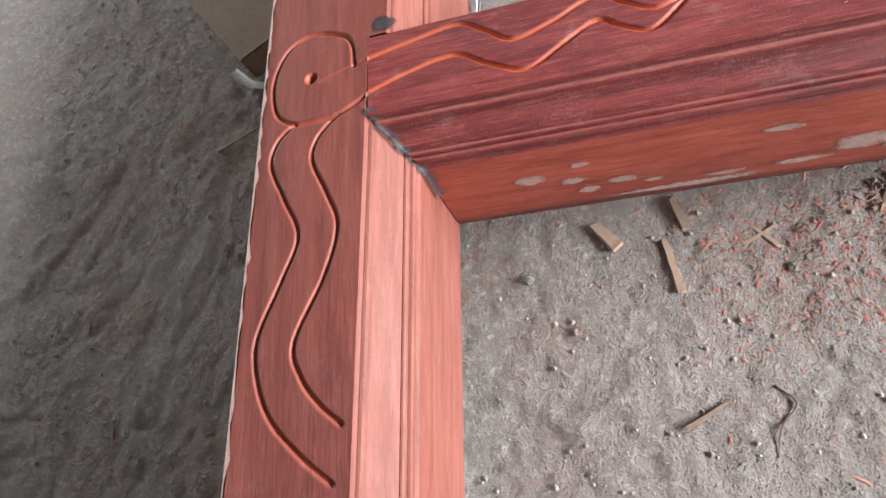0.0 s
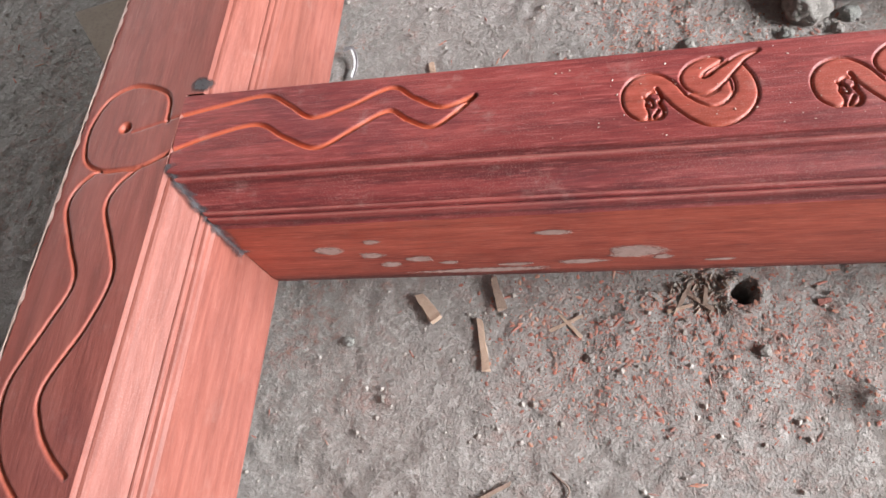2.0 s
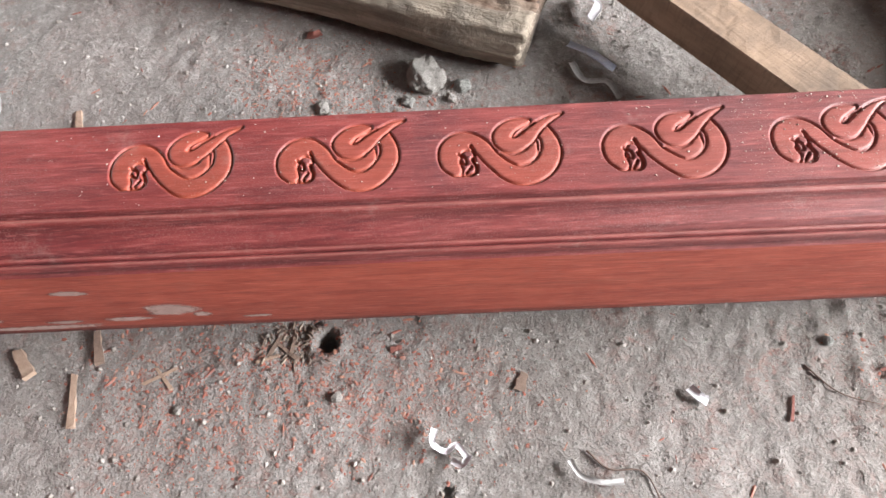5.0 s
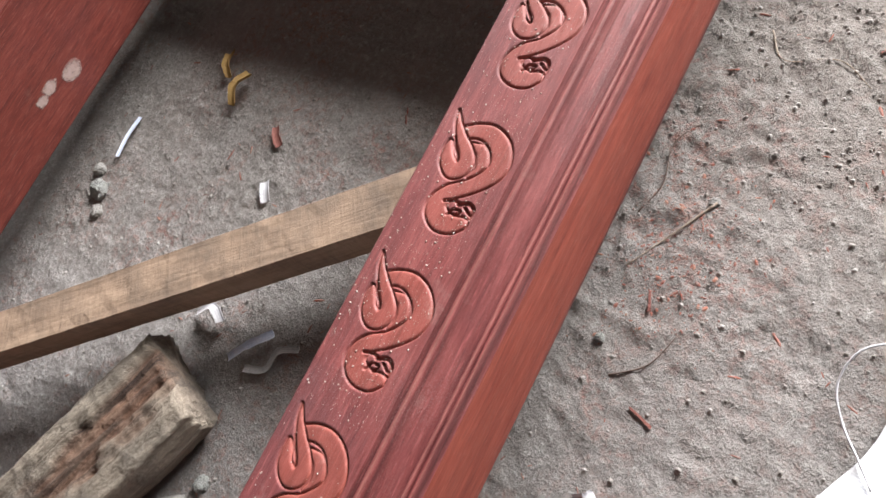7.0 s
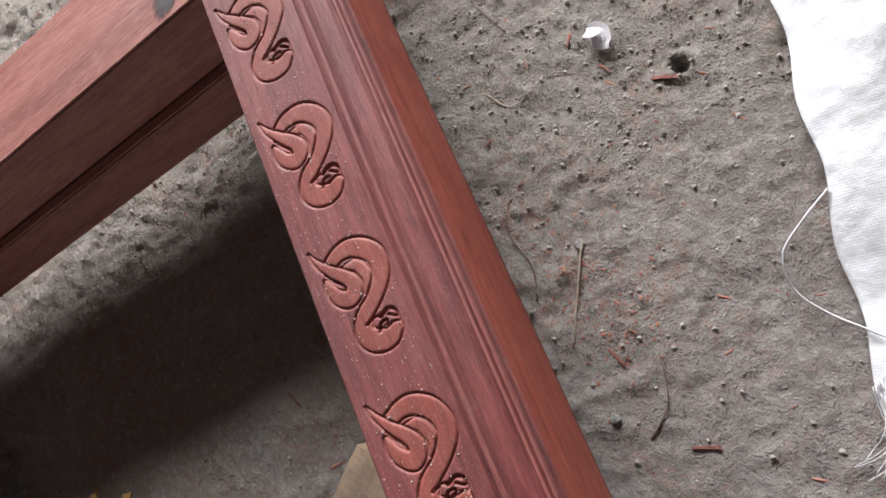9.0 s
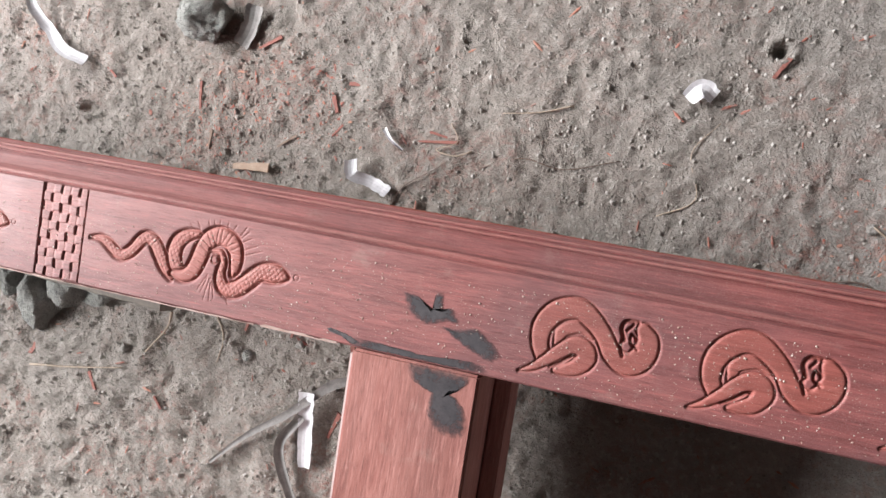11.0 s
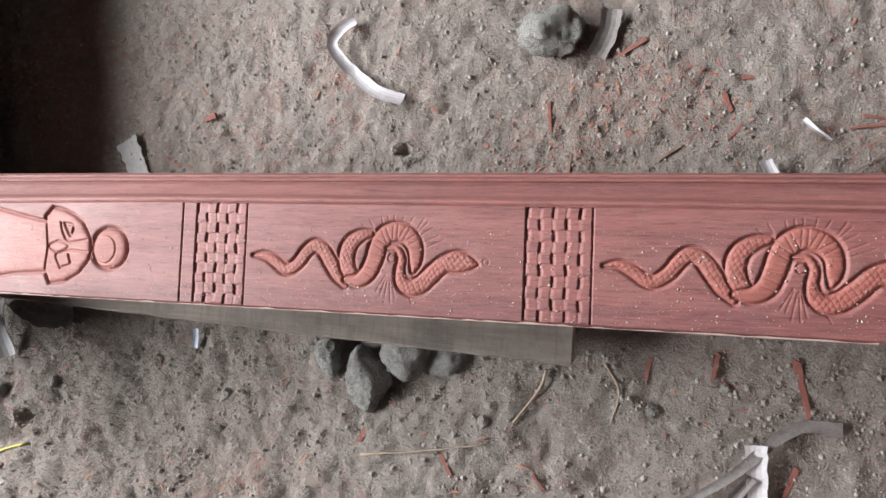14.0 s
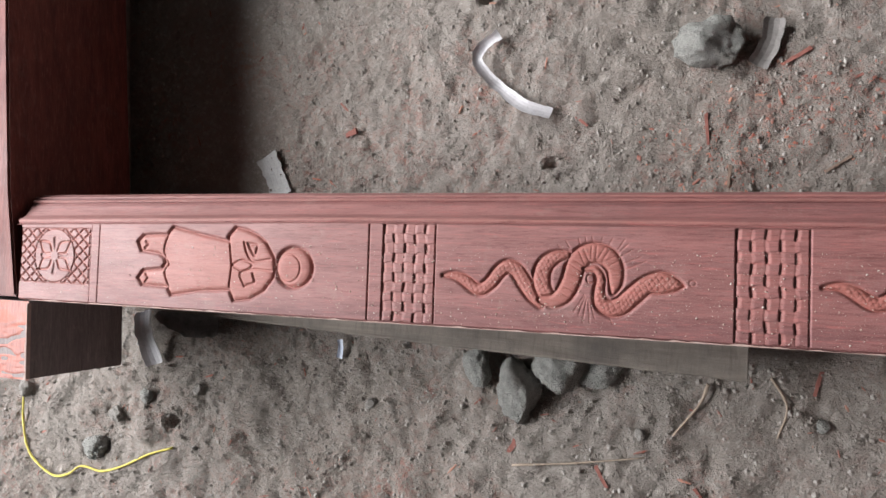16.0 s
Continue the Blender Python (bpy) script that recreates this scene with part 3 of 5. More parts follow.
def robed_carving():
    """A plain relief in the outline of a standing robed form, with a round top."""
    X, Y, Z, C = rail_grid(1.870, 2.125, 0.00055)
    outline = [(1.962, -0.0405), (1.964, -0.049), (1.972, -0.061), (1.981, -0.067), (1.991, -0.071), (2.003, -0.0735), (2.0105, -0.066), (2.0105, -0.0615), (2.038, -0.0665), (2.071, -0.0735), (2.078, -0.0665), (2.090, -0.0665), (2.105, -0.0655), (2.1115, -0.060), (2.1075, -0.0515), (2.087, -0.0495), (2.080, -0.0455),
               (2.079, -0.041), (2.083, -0.0355), (2.104, -0.0335), (2.110, -0.0265), (2.105, -0.0205), (2.076, -0.0195), (2.071, -0.0125), (2.041, -0.0175), (2.008, -0.0195), (2.003, -0.0105), (1.987, -0.0125), (1.973, -0.020), (1.964, -0.031)]
    emboss(Z, C, polygon_distance(X, Y, outline), 0.0026, 0.0015, 0.0013)
    emboss(Z, C, np.hypot((X - 1.9435) / 1.05, Y + 0.0405) - 0.0165, 0.0030, 0.0017, 0.0017)
    score(Z, C, np.abs(np.hypot((X - 1.9485) / 0.95, Y + 0.040) - 0.0118), 0.0011, 0.0012, 0.3)
    lines = ([(1.994, -0.061), (1.991, -0.052), (1.984, -0.045), (1.967, -0.047)], [(1.990, -0.060), (1.981, -0.058), (1.983, -0.050), (1.989, -0.0585)], [(1.992, -0.023), (1.997, -0.034), (1.984, -0.038), (1.966, -0.037)], [(1.990, -0.024), (1.982, -0.027), (1.984, -0.034)],
             [(2.006, -0.041), (1.996, -0.0455), (1.985, -0.0415), (1.995, -0.036), (2.006, -0.041)], [(2.006, -0.041), (2.009, -0.060)], [(2.006, -0.041), (2.008, -0.022)], [(2.077, -0.067), (2.0805, -0.051), (2.0745, -0.040), (2.079, -0.033), (2.0735, -0.019)],
             [(2.102, -0.060), (2.099, -0.0575), (2.103, -0.054)], [(2.101, -0.030), (2.098, -0.027), (2.101, -0.0235)])
    for n, line in enumerate(lines):
        half = 0.0006 if n in (1, 3, 8, 9) else 0.00025
        score(Z, C, stroke_distance(X, Y, line, [half] * len(line)), 0.0013, 0.0011, 0.4)
    C *= 0.2
    score(Z, C, np.abs(X - 1.8745) - 0.0001, 0.0012, 0.0008, 0.1)
    return carved_board("robed_carving", X, Y, Z, C, RAIL_WOOD, jamb, "plain robed outline carved in relief")


def rosette_carving():
    """A panel of lattice with a round boss of four pointed petals in the middle."""
    X, Y, Z, C = rail_grid(2.145, 2.262, 0.0005)
    cx, cy, hx, hy = 2.216, -0.0445, 0.0455, 0.0265
    dx, dy = X - cx, Y - cy
    r = np.hypot(dx, dy)
    lattice = (np.abs(dx) < hx) & (np.abs(dy) < hy) & (r > 0.0262)
    slant = 1.15
    w1 = np.abs(((dx + slant * dy) / 0.0125) % 1 - 0.5) * 0.0125
    w2 = np.abs(((dx - slant * dy) / 0.0125) % 1 - 0.5) * 0.0125
    groove = np.maximum(np.clip(1 - w1 / 0.0019, 0, 1), np.clip(1 - w2 / 0.0019, 0, 1))
    Z -= lattice * groove * 0.0015
    C[:] = lattice * groove * 0.3
    frame_ = np.maximum(np.abs(dx) - hx, np.abs(dy) - hy)
    score(Z, C, np.abs(frame_), 0.0010, 0.0009, 0.1)
    score(Z, C, np.where(np.abs(dy) < hy, np.abs(r - 0.0262), 9.0), 0.0012, 0.0009, 0.2)
    for q in (35, 145, 215, 325):
        for turn, depth in ((-17, 0.0010), (17, 0.0010)):
            a = radians(q + turn)
            tip_, foot = radians(q), 0.006
            line = [(cx + foot * math.cos(a), cy + foot * math.sin(a)), (cx + 0.015 * math.cos(radians(q + turn * 1.3)), cy + 0.015 * math.sin(radians(q + turn * 1.3))), (cx + 0.0245 * math.cos(tip_), cy + 0.0245 * math.sin(tip_))]
            score(Z, C, stroke_distance(X, Y, line, [0.0003, 0.0005, 0.0002]), depth, 0.0012, 0.3)
    for q in (0, 90, 180, 270):
        s = stroke_distance(X, Y, [(cx + 0.004 * math.cos(radians(q)), cy + 0.004 * math.sin(radians(q))), (cx + 0.016 * math.cos(radians(q)), cy + 0.016 * math.sin(radians(q)))], [0.0003, 0.0030])
        Z -= 0.0011 * np.clip(-s / 0.0015, 0, 1)
    score(Z, C, np.abs(X - 2.1585), 0.0009, 0.0008, 0.05)
    score(Z, C, np.abs(X - 2.1685), 0.0006, 0.0007, 0.05)
    return carved_board("rosette_carving", X, Y, Z, C, RAIL_WOOD, jamb, "lattice panel with a round petalled boss, carved")


def ribbon_lines():
    """Two wavering lines that run out of the corner and meet in a point."""
    X, Y, Z, C = rail_grid(0.0035, 0.216)
    top_line = [(0.002, -0.018), (0.035, -0.0115), (0.065, -0.007), (0.082, -0.016), (0.100, -0.028), (0.126, -0.021), (0.152, -0.010), (0.168, -0.020), (0.186, -0.0285), (0.206, -0.022)]
    low_line = [(0.002, -0.0455), (0.03, -0.036), (0.062, -0.030), (0.083, -0.042), (0.106, -0.0515), (0.130, -0.039), (0.151, -0.028), (0.164, -0.036), (0.180, -0.0425), (0.196, -0.032), (0.206, -0.022)]
    for line in (top_line, low_line):
        score(Z, C, stroke_distance(X, Y, line, [0.0006] * len(line)), 0.0024, 0.0014)
    return carved_board("line_carving", X, Y, Z, C, RAIL_WOOD, jamb, "two wavy lines cut bright orange")


SCROLL_TIPS = [0.372, 0.475, 0.575, 0.677, 0.782, 0.889, 0.997, 1.104, 1.210]
PIECES = [(0.0035, 0.216, ribbon_lines, ())]
PIECES += [(t - 0.089, t + 0.006, scroll_carving, (t, k)) for k, t in enumerate(SCROLL_TIPS)]
PIECES += [(1.557 - 0.198, 1.560, wave_carving, (1.557, 0)), (1.5645 - 0.003, 1.6105, chequer_carving, (1.5645, 1.6075, 0)), (1.811 - 0.198, 1.814, wave_carving, (1.811, 1)),
           (1.818 - 0.003, 1.865, chequer_carving, (1.818, 1.862, 1)), (1.870, 2.125, robed_carving, ()), (2.145, 2.262, rosette_carving, ())]
last = None
for a, b, make, args in PIECES:
    make(*args)
    if last is not None and a - last > 1e-4:
        plain_face(last, a)
    last = b


# the head: crosses at the west end, a little out of square
HEAD_TURN = 0.041


def head_rings(y0, y1, prof, n=24):
    return [[(x + HEAD_TURN * y, y, z) for x, z in prof] for y in np.linspace(y0, y1, n)]


def edge_profile(face, out):
    return [(face + s * (out - face), TOP - 0.5 * d - 0.0155 * s) for s, d in MOULD]


def head_board(y0, y1, x1):
    """The head's plain face."""
    v = [(x + HEAD_TURN * y, y, TOP) for y in (y0, y1) for x in (-0.0695, x1)]
    return link_mesh("head_face", v, [(0, 1, 3, 2)], HEAD_WOOD, head)


def head_carving():
    """A coil with a drilled eye and two wavy lines that run down the head."""
    xs, ys = np.linspace(-0.0695, 0.004, 100), np.linspace(-0.30, 0.03, 440)
    X, Y = np.meshgrid(xs, ys, indexing="ij")
    Z, C = np.zeros_like(X), np.zeros_like(X)
    lines = [([(-0.006, -0.021), (-0.008, -0.002), (-0.017, 0.007), (-0.038, 0.012), (-0.056, 0.002), (-0.065, -0.021), (-0.062, -0.046), (-0.049, -0.0565), (-0.030, -0.0575), (-0.016, -0.0555), (0.0035, -0.0455)], 0.0006),
             ([(0.0035, -0.017), (-0.012, -0.022), (-0.030, -0.0275)], 0.0002),
             ([(-0.049, -0.0570), (-0.060, -0.068), (-0.064, -0.085), (-0.053, -0.112), (-0.043, -0.137), (-0.053, -0.165), (-0.067, -0.198), (-0.066, -0.222), (-0.056, -0.246), (-0.036, -0.267), (-0.018, -0.281)], 0.0006),
             ([(-0.018, -0.0560), (-0.031, -0.070), (-0.035, -0.086), (-0.025, -0.110), (-0.017, -0.134), (-0.025, -0.165), (-0.043, -0.203), (-0.038, -0.224), (-0.026, -0.240), (-0.013, -0.251)], 0.0006)]
    for pts, w in lines:
        pts = [(x - HEAD_TURN * y, y) for x, y in pts]
        score(Z, C, stroke_distance(X, Y, pts, [w] * len(pts)), 0.0024 if w > 0.0004 else 0.0008, 0.0014, 0.45 if w > 0.0004 else 0.2)
    eye = np.hypot(X + 0.036, Y + 0.0235)
    Z -= 0.0055 * np.clip(1.5 - eye / 0.0032, 0, 1)
    np.maximum(C, 0.5 * np.clip(2.2 - eye / 0.0028, 0, 1), out=C)
    carved_board("coil_carving", X, Y, Z, C, HEAD_WOOD, head, "coil with a drilled eye and wavy lines", shear=HEAD_TURN)


def build_head():
    under = [(-0.069, UNDER), (-0.071, UNDER + 0.002), (-0.071, TOP - 0.0015), (-0.0695, TOP)]
    south = edge_profile(0.004, 0.0315) + [(0.0315, UNDER + 0.003), (0.029, UNDER)] + under
    north = edge_profile(0.017, 0.0435) + [(0.0435, UNDER + 0.003), (0.041, UNDER)] + under
    v1, f1 = loft(head_rings(-0.95, 0.0, south))
    v2, f2 = loft(head_rings(0.0, 0.72, north))
    n = len(v1)
    # the same painted moulding shade, much weaker
    top = link_mesh("head_beam", v1 + v2, f1 + [tuple(n + k for k in q) for q in f2], HEAD_EDGE, carved_frame, "head of the frame with a paler moulded inner edge", wear_shade=([0.22 * q for q in MOULD_WEAR_SHADE] + [0.0] * (len(south) - len(MOULD))) * 48)
    return top


head = build_head()
head_carving()
head_board(-0.95, -0.30, 0.004)
head_board(0.03, 0.72, 0.017)
v = [(x + HEAD_TURN * y, y, TOP) for x, y in ((0.004, 0.0), (0.017, 0.0), (0.017, 0.03), (0.004, 0.03))]
link_mesh("head_face", v, [(0, 1, 2, 3)], HEAD_WOOD, head)


def box_beam(name, corners, z0, z1, material, parent, label="", chamfer=0.002):
    bm = bmesh.new()
    low = [bm.verts.new((x, y, z0)) for x, y in corners]
    high = [bm.verts.new((x, y, z1)) for x, y in corners]
    bm.faces.new(low[::-1]), bm.faces.new(high)
    n = len(corners)
    for k in range(n):
        bm.faces.new((low[k], low[(k + 1) % n], high[(k + 1) % n], high[k]))
    bmesh.ops.recalc_face_normals(bm, faces=bm.faces)
    if chamfer:
        bmesh.ops.bevel(bm, geom=list(bm.edges), offset=chamfer, segments=2, affect="EDGES")
    return part(name, bm, material, parent, label)


def blob(name, outline, material, parent, label="", normal="z", level=0.0, seed=1, proud=0.0004):
    """A thin spread patch that fades out at its rim, on a level face or on a south-facing side."""
    rnd = random.Random(seed)
    pts = smooth_path(list(outline) + [outline[0]], 9)[:-1]
    span = 0.0004
    pts = [(a + rnd.gauss(0, 0.7) * span, b + rnd.gauss(0, 0.6) * span) for a, b in pts]
    ca, cb = sum(p[0] for p in pts) / len(pts), sum(p[1] for p in pts) / len(pts)

    def put(a, b, up):
        return (a, b, level + up) if normal == "z" else (a, level - up, b)
    n = len(pts)
    v, fade, f = [], [], []
    for share, up, amount in ((1.12, 0.00012, 0.0), (0.95, proud, 0.45), (0.7, proud, 0.8), (0.4, proud, 1.0)):
        v += [put(ca + (a - ca) * share, cb + (b - cb) * share, up) for a, b in pts]
        fade += [amount] * n
    v.append(put(ca, cb, proud))
    fade.append(1.0)
    for ring in range(3):
        for k in range(n):
            m = (k + 1) % n
            f.append((ring * n + k, ring * n + m, ring * n + n + m, ring * n + n + k))
    for k in range(n):
        f.append((3 * n + k, 3 * n + (k + 1) % n, 4 * n))
    return link_mesh(name, v, f, material, parent, label, fade=fade)


sill = box_beam("window_sill", [(1.234, 0.001), (1.327, 0.001), (1.32, 0.70), (1.228, 0.70)], UNDER, TOP - 0.001, CROSS_WOOD, carved_frame, "window sill bar tenoned into the jamb")
box_beam("rebate_strip", [(1.2205, 0.004), (1.2335, 0.004), (1.2275, 0.598), (1.2145, 0.598)], UNDER, 0.118, CROSS_WOOD, sill, "stepped rebate along the sill")
outer = box_beam("outer_jamb", [(0.07, 0.60), (1.228, 0.60), (1.228, 0.70), (0.075, 0.70)], UNDER, TOP, DEEP_WOOD, carved_frame, "outer window jamb with putty marks")
threshold = box_beam("threshold_bar", [(2.266, -0.002), (2.284, -0.108), (2.298, -0.25), (2.36, -0.95), (2.46, -0.95), (2.38, -0.002)], 0.033, TOP, DEEP_CROSS, carved_frame, "threshold bar across the foot of the frame")


# bare pale wood on the sill's outer side and the worn outer edges
box_beam("bare_side", [(1.3275, 0.006), (1.3295, 0.006), (1.3225, 0.695), (1.3205, 0.695)], UNDER + 0.004, TOP - 0.006, BARE_WHITE, sill, "pale bare side of the sill", 0)


def worn_edge(parent, pts, width, seed, name="worn_edge"):
    """Chips of bare wood along an arris."""
    rnd = random.Random(seed)
    (x0, y0), (x1, y1) = pts
    length = math.hypot(x1 - x0, y1 - y0)
    ux, uy = (x1 - x0) / length, (y1 - y0) / length
    nx, ny = -uy, ux
    v, f, d = [], [], 0.0
    while d < length:
        w = width * rnd.choice((0.3, 0.5, 0.8, 1.0, 1.3)) * rnd.uniform(0.7, 1.2)
        px, py = x0 + ux * d, y0 + uy * d
        v += [(px, py, TOP - 0.004), (px, py, TOP + 0.0004), (px + nx * w, py + ny * w, TOP + 0.0004)]
        d += rnd.uniform(0.003, 0.012)
    for k in range(0, len(v) - 3, 3):
        f += [(k, k + 3, k + 4, k + 1), (k + 1, k + 4, k + 5, k + 2)]
    return link_mesh(name, v, f, BARE_EDGE, parent, "chipped pale edge")


def build_horn():
    """The end of the threshold past the jamb: a rough-hewn top and a dark unpainted side."""
    top = [(2.2495, 0.002), (2.378, 0.002), (2.372, 0.081), (2.246, 0.079)]
    horn_ = box_beam("horn", top, 0.072, TOP - 0.002, DARK_SIDE, threshold, "dark unpainted horn of the threshold", 0.0012)
    xs, ys = np.linspace(0, 1, 150), np.linspace(0, 1, 100)
    U, V = np.meshgrid(xs, ys, indexing="ij")
    X = (2.2492 - 0.0035 * V) * (1 - U) + (2.378 - 0.006 * V) * U
    Y = 0.002 + 0.078 * V
    hewn = np.abs(fractal(X * 0.5, Y * 1.5, 55, 3, 71))
    Z = TOP - 0.0014 + 0.001 * U - 0.006 * np.clip(hewn - 0.14, 0, 1) * np.clip(V * 6 - 1.6, 0, 1)
    i = (np.arange(149)[:, None] * 100 + np.arange(99)[None]).ravel()
    f = np.stack([i, i + 100, i + 101, i + 1], 1)
    v = np.stack([X.ravel(), Y.ravel(), Z.ravel()], 1)
    link_mesh("hewn_top", v.tolist(), f.tolist(), CROSS_WOOD, horn_, "rough red hewn top", smooth=True, cut=(0.5 * np.clip(hewn * 3, 0, 1)).ravel())
    worn_edge(horn_, [(2.2455, 0.079), (2.2488, 0.002)], 0.0022, 6)


build_horn()
worn_edge(head, [(-0.0714 + HEAD_TURN * 0.70, 0.70), (-0.0714 - HEAD_TURN * 0.9, -0.9)], 0.0022, 1)
worn_edge(jamb, [(2.25, 0.0004), (1.40, 0.0004)], 0.0010, 2)
worn_edge(jamb, [(1.40, 0.0004), (1.332, 0.0004)], 0.0020, 3)
# putty marks on the jamb's side, and smears of dark glue at the joints
for k, (x, z, rx, rz) in enumerate([(0.093, 0.131, 0.011, 0.007), (0.127, 0.143, 0.006, 0.004), (0.121, 0.121, 0.009, 0.005), (0.131, 0.104, 0.008, 0.005), (0.154, 0.112, 0.010, 0.005), (0.175, 0.104, 0.007, 0.003), (0.222, 0.097, 0.013, 0.003), (0.268, 0.098, 0.018, 0.004), (0.303, 0.112, 0.020, 0.010), (0.322, 0.102, 0.007, 0.004), (0.250, 0.147, 0.012, 0.004), (0.2, 0.088, 0.05, 0.004), (0.36, 0.094, 0.010, 0.002)]):
    z -= 0.012
    rim = [(x + rx * math.cos(a) * (1 + 0.2 * math.sin(3 * a + k)), z + rz * math.sin(a)) for a in np.linspace(0, 2 * math.pi, 9)[:-1]]
    blob("putty_mark", rim, PUTTY, jamb, "grey smear of putty", "y", -rail_width(x) - 0.0003, k)
for k, (x, z, rx, rz) in enumerate([(0.846, 0.093, 0.016, 0.01), (0.813, 0.104, 0.012, 0.007), (0.794, 0.102, 0.01, 0.006), (1.035, 0.11, 0.022, 0.016)]):
    rim = [(x + rx * math.cos(a) * (1 + 0.2 * math.sin(3 * a + k)), z + rz * math.sin(a)) for a in np.linspace(0, 2 * math.pi, 9)[:-1]]
    blob("putty_mark", rim, PUTTY, outer, "grey smear of putty", "y", 0.5997, 50 + k)
for k, rim in enumerate([[(1.2945, -0.0445), (1.286, -0.0445), (1.2775, -0.038), (1.2735, -0.036), (1.2725, -0.0475), (1.2675, -0.0475), (1.2665, -0.037), (1.261, -0.040), (1.255, -0.032), (1.264, -0.031), (1.272, -0.028), (1.281, -0.028), (1.288, -0.033)],
                         [(1.264, -0.0265), (1.252, -0.0270), (1.243, -0.0295), (1.236, -0.0265), (1.224, -0.0165), (1.229, -0.0110), (1.241, -0.0145), (1.254, -0.0205)],
                         [(1.323, -0.0068), (1.30, -0.0060), (1.27, -0.0055), (1.242, -0.0075), (1.236, -0.0020), (1.28, -0.0012), (1.322, -0.0015)]]):
    blob("glue_stain", rim, GLUE, jamb, "dark smear of glue", "z", TOP, 20 + k)
blob("glue_stain", [(1.283, 0.003), (1.262, 0.003), (1.242, 0.004), (1.245, 0.012), (1.254, 0.016), (1.245, 0.022), (1.239, 0.034), (1.244, 0.044), (1.258, 0.042), (1.266, 0.032), (1.266, 0.020), (1.279, 0.014)], GLUE, sill, "dark smear of glue", "z", TOP - 0.001, 31)
blob("glue_stain", [(0.008, 0.003), (0.020, 0.002), (0.024, 0.008), (0.014, 0.014), (0.007, 0.009)], GLUE, head, "dark smear of glue", "z", TOP, 33)
blob("joint_gap", [(1.324, -0.0042), (1.331, -0.0072), (1.344, -0.0092), (1.345, -0.0076), (1.333, -0.0045), (1.328, -0.0022)], CHAR, jamb, "open split at the joint", "z", TOP, 34)


def mitre_smear():
    """Dark filler pressed along the mitre in the corner."""
    rnd = random.Random(5)
    v, f = [], []
    line = [(0.002, -0.056, TOP), (0.010, -0.068, TOP - 0.007), (0.020, -0.079, TOP - 0.018), (0.026, -0.087, TOP - 0.027), (0.030, -0.0915, TOP - 0.036), (0.031, -0.0925, TOP - 0.065)]
    p = smooth_path(line, 6)
    for k, q in enumerate(p):
        w1, w2 = rnd.uniform(0.003, 0.007), rnd.uniform(0.003, 0.008)
        v += [(q[0] - 0.2 * w1, q[1] - w1 * 0.9, q[2] + 0.0009), (q[0] + 0.001, q[1] - 0.001, q[2] + 0.0014), (q[0] + w2, q[1] + 0.1 * w2, q[2] + 0.0009)]
    for k in range(0, len(v) - 3, 3):
        f += [(k, k + 3, k + 4, k + 1), (k + 1, k + 4, k + 5, k + 2)]
    link_mesh("mitre_filler", v, f, GLUE, jamb, "dark crumbling filler along the mitre", fade=[0.0, 0.85, 0.05] * (len(v) // 3))


mitre_smear()


# ---- loose things on the floor ----
LOG = raw_timber("rotten_log_wood", 157, (0.33, 0.275, 0.215), (0.12, 0.09, 0.066), 1.3, 75, 0.0)
SAWN = raw_timber("sawn_batten_wood", 128, (0.40, 0.275, 0.19), (0.25, 0.165, 0.11), 0.3)
GREYWOOD = raw_timber("grey_plank_wood", 178, (0.27, 0.235, 0.2), (0.16, 0.135, 0.115), 0.3)
CHIPWOOD = plain_stuff("split_wood_chip", (0.45, 0.33, 0.25), (0.34, 0.23, 0.17), 160)
DARKCHIP = plain_stuff("old_wood_chip", (0.2, 0.14, 0.11), (0.3, 0.21, 0.16), 160)
REDCHIP = plain_stuff("red_wood_splinter", (0.22, 0.075, 0.058), (0.31, 0.125, 0.1), 160)
PAPER = plain_stuff("white_paper", (0.66, 0.64, 0.66), (0.56, 0.54, 0.56), 50, 0.7, 0.0006)
GREYSTRIP = plain_stuff("grey_plastic_strip", (0.34, 0.33, 0.32), (0.5, 0.49, 0.48), 60, 0.5)
STONE = plain_stuff("grey_green_stone", (0.33, 0.33, 0.305), (0.5, 0.485, 0.455), 150, 0.95, 0.007, 1.0)
CEMENT = plain_stuff("cement_crumb", (0.36, 0.335, 0.31), (0.27, 0.25, 0.23), 150, 0.95, 0.004, 0.9)
TWIG = plain_stuff("dry_twig", (0.45, 0.36, 0.28), (0.3, 0.23, 0.18), 200)
DARKTWIG = plain_stuff("dark_root", (0.14, 0.095, 0.08), (0.2, 0.14, 0.11), 200)
YELLOW = plain_stuff("yellow_string_fibre", (0.72, 0.62, 0.12), (0.6, 0.5, 0.1), 150, 0.6)
LEAFY = plain_stuff("dry_leaf", (0.42, 0.26, 0.08), (0.3, 0.17, 0.06), 60)
CARD = plain_stuff("brown_cardboard", (0.30, 0.235, 0.18), (0.25, 0.19, 0.145), 40, 0.9)
BLUE = plain_stuff("pale_blue_scrap", (0.55, 0.62, 0.78), (0.7, 0.72, 0.8), 90, 0.5)
CLOTH = plain_stuff("dusty_grey_rag", (0.15, 0.138, 0.13), (0.27, 0.25, 0.24), 70, 0.9)


